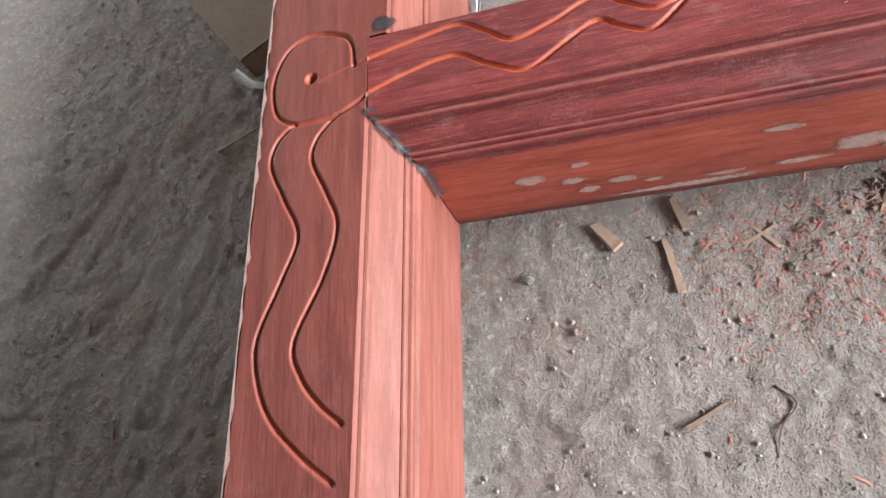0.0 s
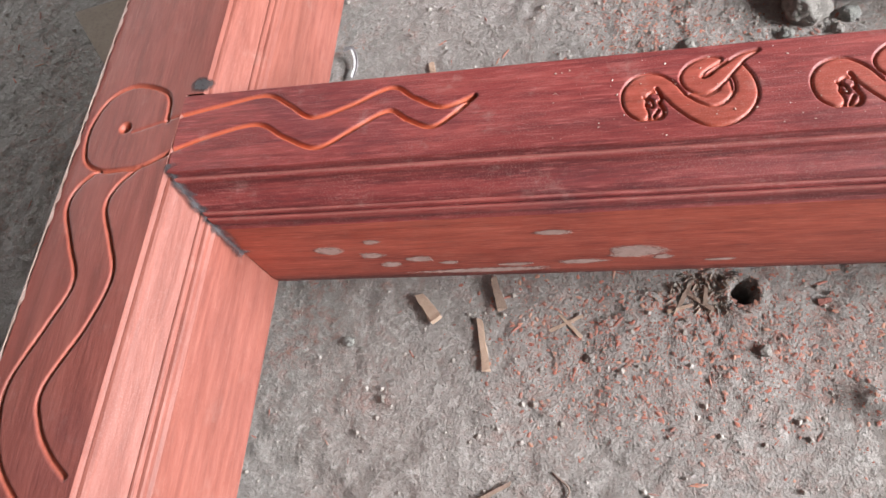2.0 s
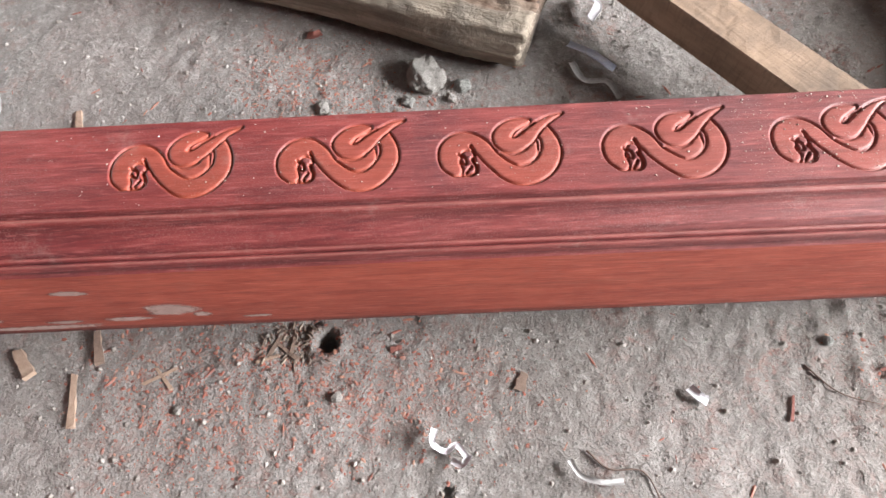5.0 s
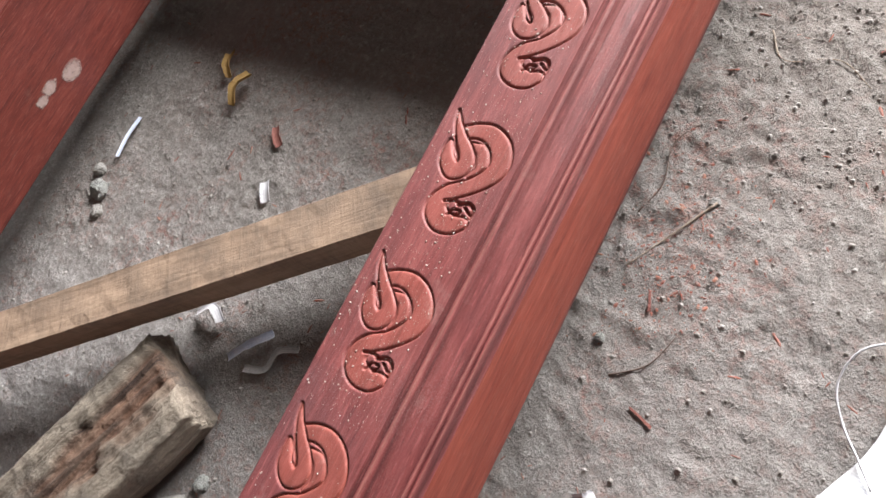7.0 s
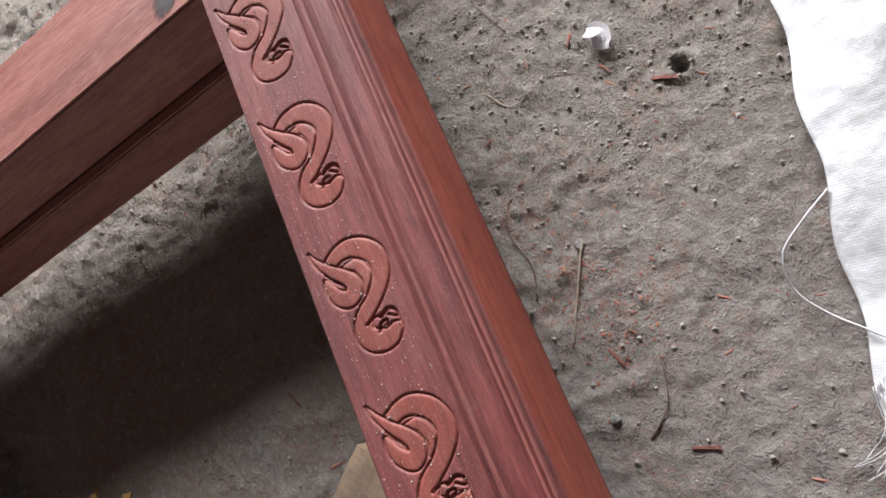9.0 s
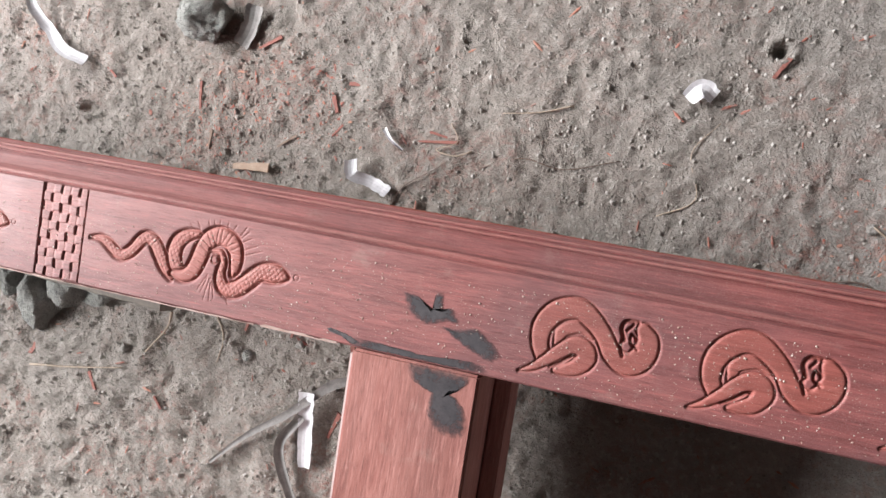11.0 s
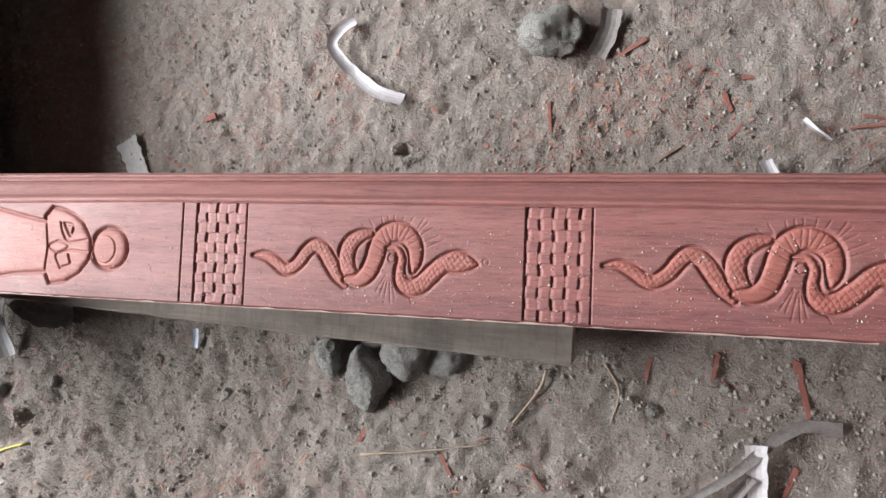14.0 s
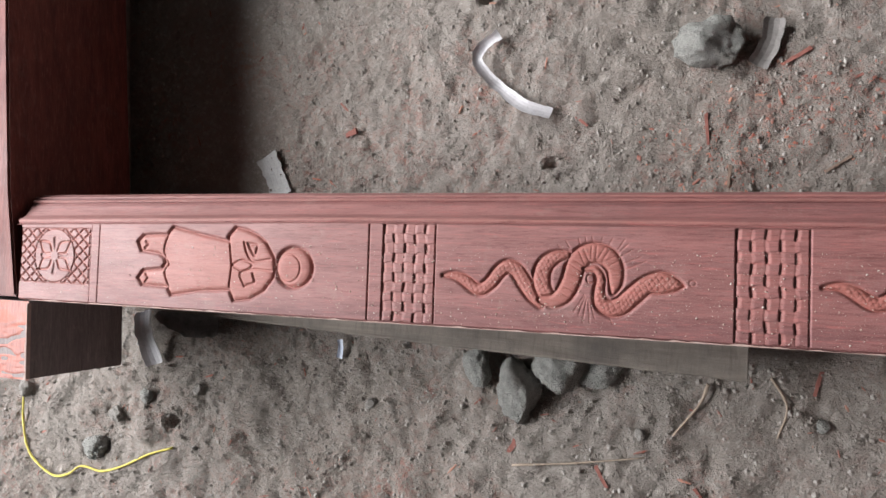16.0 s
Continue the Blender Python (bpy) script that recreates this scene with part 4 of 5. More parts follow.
def sack_cloth():
    m, nt, b = nodes_of("white_woven_plastic", 0.5)
    v = place(nt, (1, 1, 1))
    turned = nt.nodes.new("ShaderNodeVectorRotate")
    turned.rotation_type = "Z_AXIS"
    turned.inputs["Angle"].default_value = radians(15)
    nt.links.new(v, turned.inputs[0])
    waves = []
    for d in ("X", "Y"):
        w = nt.nodes.new("ShaderNodeTexWave")
        w.bands_direction = d
        w.inputs["Scale"].default_value, w.inputs["Distortion"].default_value = 150, 2.5
        nt.links.new(turned.outputs[0], w.inputs[0])
        waves.append(w.outputs["Fac"])
    dirt = noise_tex(nt, v, 22, 6, 0.7)
    c = mix(nt, grey(nt, dirt, 0.48, 0.8), (0.74, 0.75, 0.78), (0.5, 0.48, 0.46))
    c = mix(nt, grey(nt, waves[0], 0.0, 0.2), mix(nt, 0.06, c, (0.45, 0.45, 0.46)), c)
    nt.links.new(c, b.inputs["Base Color"])
    bump(nt, b, [(waves[0], 0.09, 0.0006), (waves[1], 0.09, 0.0005), (dirt, 0.5, 0.004)])
    return m


SACK = sack_cloth()


def rock(name, at, size, seed, material, label, category="stone", group="", sink=0.25, turn=0.0):
    bm = bmesh.new()
    bmesh.ops.create_icosphere(bm, subdivisions=4, radius=1.0)
    rnd = random.Random(seed)
    planes = []
    for _ in range(9):
        d = Vector((rnd.gauss(0, 1), rnd.gauss(0, 1), rnd.gauss(0, 1))).normalized()
        planes.append((d, rnd.uniform(0.62, 0.92)))
    off = Vector((seed * 3.1, seed * 1.7, 0))
    c, s = math.cos(radians(turn)), math.sin(radians(turn))
    for q in bm.verts:
        p = q.co.copy()
        for d, r in planes:
            over = p.dot(d) - r
            if over > 0:
                p -= d * over * 0.9
        p *= 1 + 0.22 * noise.noise(p * 1.6 + off) + 0.12 * noise.noise(p * 4 + off) + 0.09 * noise.noise(p * 9 + off) + 0.05 * noise.noise(p * 20 + off)
        x, y, z = p.x * size[0], p.y * size[1], p.z * size[2]
        q.co = (x * c - y * s, x * s + y * c, z)
    ob = part(name, bm, material, smooth=True)
    ob.location = (at[0], at[1], floor_at(*at) + size[2] * (0.8 - sink))
    return tagged(ob, label, category, group)


def tube(name, pts, radius, material, label, category, group="", taper=0.5, sides=6, lift=True, parent=None, wobble=0.15):
    p = smooth_path([(x, y, (floor_at(x, y) + radius * 0.7 + z) if lift else z) for x, y, z in pts], 6)
    rnd = random.Random(int(abs(p[0][0] * 9973 + p[0][1] * 331) * 100))
    rings = []
    for k in range(len(p)):
        d = p[min(k + 1, len(p) - 1)] - p[max(k - 1, 0)]
        d = d / (np.linalg.norm(d) + 1e-9)
        a = np.cross(d, (0, 0, 1.0))
        a = a / (np.linalg.norm(a) + 1e-9)
        b = np.cross(a, d)
        r = radius * (1 - taper * k / (len(p) - 1)) * rnd.uniform(1 - wobble, 1 + wobble)
        rings.append([tuple(p[k] + r * (math.cos(t) * a + math.sin(t) * b)) for t in np.linspace(0, 2 * math.pi, sides + 1)[:-1]])
    v, f = loft(rings, True)
    ob = link_mesh(name, v, f, material, parent, smooth=True)
    return tagged(ob, label, category, group) if not parent else ob


def ribbon(name, pts, width, material, label, category, group="", lean=0.0, thick=0.0007, curl=0.002, ends=(1.0, 1.0)):
    """A flat strip along a line, with a slight curl across it; lean: degrees by which it stands up on one edge."""
    p = smooth_path([(x, y, floor_at(x, y) + 0.0015 + z) for x, y, z in pts], 6)
    rnd = random.Random(int(abs(p[0][0] * 7919 + p[0][1] * 577) * 100))
    up, low = [], []
    for k in range(len(p)):
        d = p[min(k + 1, len(p) - 1)] - p[max(k - 1, 0)]
        d = d / (np.linalg.norm(d) + 1e-9)
        a = np.cross(d, (0, 0, 1.0))
        a = a / (np.linalg.norm(a) + 1e-9)
        a = a * math.cos(radians(lean)) + np.array((0, 0, 1.0)) * math.sin(radians(lean))
        n = np.cross(a, d)
        t = k / (len(p) - 1)
        w = 0.5 * width * (ends[0] + (ends[1] - ends[0]) * t) * rnd.uniform(0.88, 1.1)
        ring = []
        for j in np.linspace(-1, 1, 5):
            ring.append(p[k] + a * w * j + np.array((0, 0, 1.0)) * (curl * j * j + (abs(w) * math.sin(radians(lean)) if lean else 0)) + n * 0)
        up.append(ring), low.append([q - np.array((0, 0, thick)) for q in ring[::-1]])
    v, f = loft([[tuple(q) for q in u + l] for u, l in zip(up, low)], True)
    return tagged(link_mesh(name, v, f, material), label, category, group)


def chip(name, x, y, length, width, thick, turn, material, label, category="wood chip", group="", tilt=0.0, seed=1):
    rnd = random.Random(seed)
    bm = bmesh.new()
    bmesh.ops.create_cube(bm, size=1.0)
    bmesh.ops.subdivide_edges(bm, edges=[e for e in bm.edges if abs((e.verts[0].co - e.verts[1].co).x) > 0.5], cuts=4)
    for q in bm.verts:
        t = q.co.x + 0.5
        w = 1 - 0.45 * t * rnd.uniform(0.6, 1)
        q.co = Vector((q.co.x * length + rnd.uniform(-0.06, 0.06) * length, (q.co.y * w + rnd.uniform(-0.08, 0.08)) * width, (q.co.z + rnd.uniform(-0.12, 0.12)) * thick))
    ob = part(name, bm, material)
    ob.matrix_world = pose(x, y, floor_at(x, y) + thick * 0.45 + length * 0.5 * abs(math.sin(radians(tilt))), 0, tilt, turn)
    return tagged(ob, label, category, group)


# rotten log, partly under the head
def build_log():
    rings, rot = [], []
    a, b = np.array((0.604, 0.246)), np.array((-0.22, 0.575))
    d = (b - a) / np.linalg.norm(b - a)
    side = np.array((-d[1], d[0]))
    n, m = 200, 96
    for k in range(n):
        t = k / (n - 1)
        c = a + (b - a) * t
        ring = []
        for j in range(m):
            ang = 2 * math.pi * j / m
            ca, sa = math.cos(ang), math.sin(ang)
            sq = 1 / max(abs(ca) ** 7 + abs(sa) ** 7, 1e-6) ** (1 / 7)
            u, w = ca * sq * 0.058, sa * sq * 0.026
            grow = 1 + 0.10 * noise.noise(Vector((t * 9, u * 25, w * 25)) * 0.7) + 0.06 * noise.noise(Vector((t * 5, u * 90, w * 90)))
            across = u / 0.058
            ragged = 0.22 * noise.noise(Vector((t * 26, across * 3, 1.0))) + 0.10 * noise.noise(Vector((t * 70, across * 9, 4.0)))
            north_rim, south_rim = -0.72 + 2.1 * t + ragged, 0.52 + 0.1 * t + 1.6 * ragged
            hollow = min(1.0, max(0.0, (across - north_rim) * 9)) * min(1.0, max(0.0, (south_rim - across) * 3.0)) * min(1.0, max(0.0, (0.6 - t) * 5)) * (w > 0.012)
            splinter = abs(noise.noise(Vector((t * 11, across * 22, 7.0)))) + 0.5 * abs(noise.noise(Vector((t * 40, across * 50, 9.0))))
            drop = hollow * (0.004 + 0.009 * splinter) + 0.005 * max(0.0, noise.noise(Vector((t * 30, u * 130, w * 130)))) + 0.003 * max(0.0, noise.noise(Vector((t * 90, u * 260, w * 260))))
            rag = (0.006 * noise.noise(Vector((u * 60, w * 60, 2.0))) + 0.006 * noise.noise(Vector((u * 160, w * 160, 5.0)))) * max(0, 1 - t * 25)
            q = c + side * u * grow + d * rag
            ring.append((q[0], q[1], 0.0225 + w * grow - drop))
            rot.append(min(1.0, hollow * (0.75 + 0.5 * splinter)))
        rings.append(ring)
    v, f = loft(rings, True, False)
    for r, flip in ((0, True), (n - 1, False)):
        c = np.mean(rings[r], axis=0)
        v.append((float(c[0]) + (0.004 if r == 0 else 0), float(c[1]), float(c[2])))
        rot.append(0.3)
        for j in range(m):
            q = (r * m + j, r * m + (j + 1) % m, len(v) - 1)
            f.append(q[::-1] if flip else q)
    ob = tagged(link_mesh("log", v, f, LOG, smooth=True, wear_shade=rot), "weathered rotten timber log with pitted broken end", "log")
    ob.location.z = 0.008
    return ob


build_log()


def rough_beam(name, a, b, width, z0a, z0b, thick, material, label, category, seed, sag=0.0):
    """A sawn timber from a to b on plan, with uneven arrises."""
    a, b = np.array(a, float), np.array(b, float)
    d = (b - a) / np.linalg.norm(b - a)
    s = np.array((-d[1], d[0]))
    sec = [(-0.5, 0.04), (-0.48, 0.0), (-0.2, 0.0), (0.2, 0.0), (0.48, 0.0), (0.5, 0.04), (0.5, 0.5), (0.5, 0.95), (0.48, 1.0), (0.2, 1.0), (-0.2, 1.0), (-0.48, 1.0), (-0.5, 0.95), (-0.5, 0.5)]
    rings = []
    n = 60
    for k in range(n):
        t = k / (n - 1)
        c, z0 = a + (b - a) * t, z0a + (z0b - z0a) * t
        ring = []
        for u, w in sec:
            e = 0.0012 * noise.noise(Vector((t * 30, u * 4 + seed, w * 3)))
            q = c + s * (u * width * (1 + 0.02 * noise.noise(Vector((t * 6, u, seed)))) + e)
            ring.append((q[0] + d[0] * e * 2, q[1] + d[1] * e * 2, z0 + w * thick + e))
        rings.append(ring)
    v, f = loft(rings, True)
    return tagged(link_mesh(name, v, f, material), label, category)


rough_beam("batten", (0.861, 0.066), (0.425, 0.610), 0.050, 0.036, 0.050, 0.038, SAWN, "rough-sawn brown batten propped across a log", "batten", 3)
rough_beam("plank", (1.586, -0.004), (2.255, -0.034), 0.094, 0.029, 0.027, 0.027, GREYWOOD, "grey weathered plank under the frame", "plank", 8)
rough_beam("timber_block", (-0.155, -0.80), (0.07, -0.80), 0.09, -0.012, -0.012, 0.069, GREYWOOD, "grey timber block under the frame", "block", 9)
# board added to stop light leaking through below the threshold bar
rough_beam("light_stop_board", (2.365, -0.005), (2.43, -0.94), 0.085, -0.012, -0.012, 0.045, GREYWOOD, "grey board added under the threshold bar to block light", "board", 10)

# stones under and beside the plank, and lumps elsewhere
for k, (x, y, sx, sy, sz, turn) in enumerate([(1.793, 0.076, 0.026, 0.034, 0.022, 8), (1.838, 0.056, 0.017, 0.022, 0.016, 20), (1.752, 0.050, 0.028, 0.024, 0.018, -25), (1.716, 0.050, 0.024, 0.018, 0.010, 10)]):
    rock("stone", (x, y), (sx, sy, sz), 11 + k, STONE, "angular grey-green stone wedged beside the plank", "stone", "stones at the plank", 0.3, turn)
rock("stone", (1.80, -0.01), (0.03, 0.025, 0.0185), 61, STONE, "angular grey-green stone wedged under the plank", "stone", "stones at the plank", 0.2)
rock("stone", (2.2, -0.03), (0.03, 0.025, 0.0185), 62, STONE, "angular grey-green stone wedged under the plank", "stone", "stones at the plank", 0.2)
rock("stone", (0.846, 0.083), (0.026, 0.022, 0.028), 63, STONE, "grey stone propping the end of a batten", "stone", "", 0.25)
rock("stone", (1.620, -0.262), (0.031, 0.025, 0.023), 21, STONE, "rough grey-green stone on the bare earth", "stone")
rock("cement_lump", (0.487, 0.196), (0.020, 0.020, 0.016), 31, CEMENT, "crumbling grey cement lump", "lump", "cement lumps")
for k, (x, y, r) in enumerate([(0.524, 0.186, 0.011), (0.512, 0.170, 0.007), (0.503, 0.150, 0.008), (0.468, 0.168, 0.009), (0.380, 0.165, 0.010), (0.388, 0.152, 0.007), (0.732, 0.575, 0.018), (0.705, 0.56, 0.012), (0.756, 0.60, 0.012), (0.069, -0.121, 0.006), (0.272, -0.137, 0.005), (0.403, -0.134, 0.006), (2.28, 0.13, 0.011), (2.33, 0.16, 0.013), (2.20, 0.115, 0.009), (2.36, 0.205, 0.02), (1.965, 0.11, 0.008), (1.675, 0.11, 0.007), (1.52, 0.085, 0.007), (1.46, 0.06, 0.006), (0.957, -0.146, 0.006), (0.815, -0.107, 0.006), (2.50, 0.14, 0.014)]):
    rock("soil_lump", (x, y), (r * 0.9, r * 0.8, r * 0.6), 100 + k, CEMENT if k % 3 else STONE, "small grey lump of dried mortar", "lump", "small lumps", 0.5, k * 37)

# paper strips, shavings and scraps
ribbon("paper_strip", [(1.824, -0.292, 0.004), (1.842, -0.280, 0.009), (1.846, -0.264, 0.010), (1.833, -0.246, 0.005), (1.822, -0.236, 0.002), (1.796, -0.215, 0.006), (1.768, -0.206, 0.004)], 0.013, PAPER, "curled white paper strip on the earth", "paper", "paper strips", 20, ends=(0.8, 1.1))
ribbon("paper_strip", [(1.432, -0.140, 0.006), (1.425, -0.125, 0.010), (1.408, -0.121, 0.004), (1.387, -0.113, 0.002)], 0.013, PAPER, "folded white paper scrap beside the frame", "paper", "paper strips", 25)
ribbon("paper_strip", [(1.437, 0.103, 0.012), (1.435, 0.135, 0.008), (1.432, 0.185, 0.003)], 0.017, PAPER, "flat white paper strip on a rag", "paper", "paper strips", ends=(1.1, 0.8))
ribbon("paper_scrap", [(1.122, -0.236, 0.004), (1.112, -0.246, 0.007), (1.100, -0.240, 0.004)], 0.016, PAPER, "small crumpled white scrap", "paper", "paper scraps", 15, curl=0.004)
ribbon("paper_scrap", [(1.564, -0.285, 0.005), (1.568, -0.262, 0.003), (1.578, -0.243, 0.002)], 0.018, CLOTH, "creased grey-white wrapper scrap beside a stone", "paper", "paper scraps", 10, curl=0.003)
ribbon("paper_sliver", [(1.402, -0.176, 0.002), (1.392, -0.165, 0.003), (1.380, -0.157, 0.002)], 0.005, PAPER, "thin white paper sliver on earth", "paper", "slivers", ends=(1, 0.4))
ribbon("shaving", [(0.482, -0.163, 0.003), (0.480, -0.175, 0.008), (0.490, -0.181, 0.004), (0.498, -0.176, 0.002), (0.506, -0.186, 0.005)], 0.006, PAPER, "white curled wood shaving on earth", "shaving", "shavings", 35)
ribbon("shaving", [(0.494, -0.188, 0.002), (0.502, -0.192, 0.006), (0.508, -0.184, 0.003)], 0.006, PAPER, "white curled wood shaving on earth", "shaving", "shavings", 30)
ribbon("shaving", [(0.585, -0.192, 0.002), (0.592, -0.204, 0.004), (0.606, -0.210, 0.005), (0.624, -0.210, 0.002)], 0.005, GREYSTRIP, "blue-grey plastic shaving on earth", "shaving", "shavings", 20)
ribbon("plastic_strip", [(0.640, 0.232, 0.002), (0.662, 0.214, 0.006), (0.684, 0.196, 0.002)], 0.009, BLUE, "blue-white plastic strip on earth", "strip", "strips")
ribbon("plastic_strip", [(0.640, 0.206, 0.003), (0.650, 0.182, 0.003), (0.672, 0.176, 0.006), (0.683, 0.158, 0.002)], 0.008, GREYSTRIP, "grey torn plastic strip on earth", "strip", "strips", 10)
ribbon("paper_strip", [(0.662, 0.300, 0.003), (0.678, 0.280, 0.009), (0.668, 0.262, 0.003)], 0.010, PAPER, "curled white paper strip near the log", "paper", "paper strips", 25)
ribbon("plastic_strip", [(0.781, 0.575, 0.003), (0.812, 0.580, 0.004), (0.843, 0.582, 0.003)], 0.007, BLUE, "white-blue plastic strip on the earth", "strip", "strips")
ribbon("paper_scrap", [(0.805, 0.296, 0.002), (0.816, 0.304, 0.003), (0.826, 0.312, 0.002)], 0.012, PAPER, "small grey-white paper scrap on earth", "paper", "paper scraps")
ribbon("paper_scrap", [(0.690, -0.140, 0.001), (0.695, -0.148, 0.004), (0.702, -0.153, 0.001)], 0.008, PAPER, "small white paper scrap on earth", "paper", "paper scraps")
ribbon("rag", [(1.540, 0.205, 0.004), (1.500, 0.165, 0.010), (1.455, 0.130, 0.012), (1.408, 0.088, 0.006), (1.370, 0.085, 0.004)], 0.010, CLOTH, "torn dusty grey rag on earth", "rag", "rags", 0, curl=0.001, ends=(0.35, 1.2))
ribbon("rag", [(1.44, 0.13, 0.01), (1.46, 0.17, 0.006), (1.43, 0.23, 0.003)], 0.010, CLOTH, "torn dusty grey rag on earth", "rag", "rags", 10, curl=0.004)
ribbon("paper_strip", [(2.285, 0.022, 0.006), (2.275, 0.048, 0.010), (2.262, 0.088, 0.003)], 0.022, PAPER, "crumpled white paper under the threshold", "paper", "paper strips", 15, curl=0.004)
ribbon("rag", [(2.262, 0.015, 0.005), (2.21, 0.035, 0.010), (2.17, 0.032, 0.004)], 0.030, CLOTH, "crumpled grey plastic scrap on earth", "rag", "rags", curl=0.005)
ribbon("blue_scrap", [(2.004, 0.040, 0.003), (2.003, 0.050, 0.006), (2.006, 0.062, 0.002)], 0.007, BLUE, "small blue and white scrap", "scrap")
ribbon("card_scrap", [(2.118, -0.175, 0.001), (2.104, -0.150, 0.002), (2.092, -0.125, 0.001)], 0.028, GREYSTRIP, "flat grey card scrap beside the frame", "scrap")
ribbon("thread_scrap", [(0.030, 0.205, 0.002), (0.042, 0.200, 0.005), (0.047, 0.182, 0.003), (0.045, 0.165, 0.002)], 0.004, PAPER, "white thread scrap on earth", "thread")
ribbon("dry_leaf", [(0.900, 0.425, 0.002), (0.922, 0.430, 0.012), (0.945, 0.425, 0.005)], 0.026, LEAFY, "dry curled yellow-brown leaf", "leaf", "leaves", 20, curl=0.006, ends=(0.6, 0.9))
ribbon("dry_leaf", [(0.935, 0.462, 0.003), (0.950, 0.475, 0.008), (0.968, 0.485, 0.003)], 0.02, LEAFY, "dry curled yellow-brown leaf", "leaf", "leaves", 10, curl=0.006, ends=(0.5, 0.8))
ribbon("red_scrap", [(0.872, 0.322, 0.002), (0.881, 0.333, 0.003), (0.892, 0.342, 0.002)], 0.010, REDCHIP, "orange wood flake on earth", "wood chip")
ribbon("red_scrap", [(0.360, 0.262, 0.002), (0.368, 0.260, 0.003), (0.376, 0.264, 0.002)], 0.010, REDCHIP, "bright red wood flake on earth", "wood chip")

# wood chips and splinters
CHIPS = [(0.198, -0.080, 0.030, 0.010, 0.008, 105, DARKCHIP), (0.186, -0.125, 0.046, 0.008, 0.006, 98, CHIPWOOD), (0.138, -0.092, 0.030, 0.013, 0.010, 125, CHIPWOOD), (0.255, -0.108, 0.030, 0.004, 0.003, 25, CHIPWOOD), (0.258, -0.110, 0.024, 0.004, 0.003, 130, CHIPWOOD),
         (0.192, -0.242, 0.036, 0.005, 0.004, 28, DARKCHIP), (0.130, 0.166, 0.026, 0.009, 0.009, 100, CHIPWOOD), (0.350, -0.086, 0.03, 0.005, 0.004, 60, DARKCHIP), (0.360, -0.092, 0.026, 0.005, 0.004, 140, DARKCHIP), (0.345, -0.098, 0.02, 0.004, 0.004, 15, CHIPWOOD), (0.366, -0.082, 0.024, 0.004, 0.003, 80, DARKCHIP),
         (1.545, -0.117, 0.044, 0.012, 0.007, 5, CHIPWOOD), (1.523, 0.044, 0.036, 0.005, 0.005, 75, REDCHIP), (1.468, 0.042, 0.026, 0.005, 0.005, 80, REDCHIP), (1.461, 0.056, 0.026, 0.006, 0.004, 160, REDCHIP), (1.399, 0.056, 0.050, 0.007, 0.005, 103, REDCHIP), (1.62, -0.185, 0.03, 0.004, 0.003, 95, REDCHIP), (1.408, 0.135, 0.03, 0.006, 0.004, 70, REDCHIP),
         (2.000, -0.197, 0.014, 0.009, 0.006, 20, REDCHIP), (1.545, -0.250, 0.026, 0.005, 0.003, 30, REDCHIP), (1.345, -0.170, 0.040, 0.004, 0.003, 5, REDCHIP), (1.340, -0.176, 0.03, 0.003, 0.003, 170, REDCHIP), (1.74, -0.20, 0.02, 0.004, 0.003, 140, REDCHIP), (1.60, -0.14, 0.022, 0.004, 0.003, 85, DARKCHIP), (1.80, 0.135, 0.018, 0.008, 0.006, 60, REDCHIP), (1.71, 0.155, 0.022, 0.005, 0.004, 120, REDCHIP), (1.05, -0.272, 0.02, 0.005, 0.004, 60, REDCHIP), (1.486, -0.233, 0.024, 0.004, 0.003, 25, REDCHIP), (1.462, -0.195, 0.018, 0.006, 0.004, 110, REDCHIP), (1.455, -0.168, 0.016, 0.003, 0.003, 50, REDCHIP), (1.445, -0.218, 0.012, 0.006, 0.004, 5, REDCHIP), (1.51, -0.150, 0.026, 0.003, 0.003, 35, DARKCHIP), (1.62, 0.16, 0.016, 0.004, 0.003, 130, REDCHIP), (0.452, -0.094, 0.010, 0.007, 0.006, 10, REDCHIP), (0.555, -0.128, 0.016, 0.012, 0.005, 70, DARKCHIP), (0.77, -0.16, 0.022, 0.003, 0.003, 70, REDCHIP), (0.86, -0.13, 0.018, 0.003, 0.003, 20, REDCHIP)]
for k, (x, y, l, w, h, turn, mat) in enumerate(CHIPS):
    word = {"old_wood_chip": "dark splintered wood chip", "split_wood_chip": "pale split wood chip", "red_wood_splinter": "red hardwood splinter"}[mat.name]
    chip("wood_chip", x, y, l, w * 0.8, h * 0.36, turn, mat, word + " lying on the earth", "wood chip", "wood chips", 1.5 * (k % 3), 200 + k)

# twigs, roots, thread and string
tube("twig", [(0.957, -0.148, 0.002), (0.920, -0.125, 0.001), (0.881, -0.101, 0.0)], 0.0011, TWIG, "thin straight dry twig", "twig", "twigs")
tube("twig", [(1.615, 0.055, 0.004), (1.622, 0.075, 0.003), (1.645, 0.107, 0.001)], 0.0018, TWIG, "pale dry twig beside the plank", "twig", "twigs")
tube("twig", [(1.562, 0.045, 0.003), (1.549, 0.070, 0.002), (1.556, 0.100, 0.001)], 0.0015, TWIG, "pale dry twig beside the plank", "twig", "twigs")
tube("twig", [(1.80, 0.155, 0.001), (1.74, 0.145, 0.002), (1.67, 0.13, 0.001)], 0.0013, TWIG, "pale dry twig on the earth", "twig", "twigs")
tube("root", [(0.240, -0.225, 0.0), (0.252, -0.238, 0.001), (0.238, -0.255, 0.001), (0.232, -0.275, 0.0)], 0.00084, DARKTWIG, "thin curling dark root", "root", "roots")
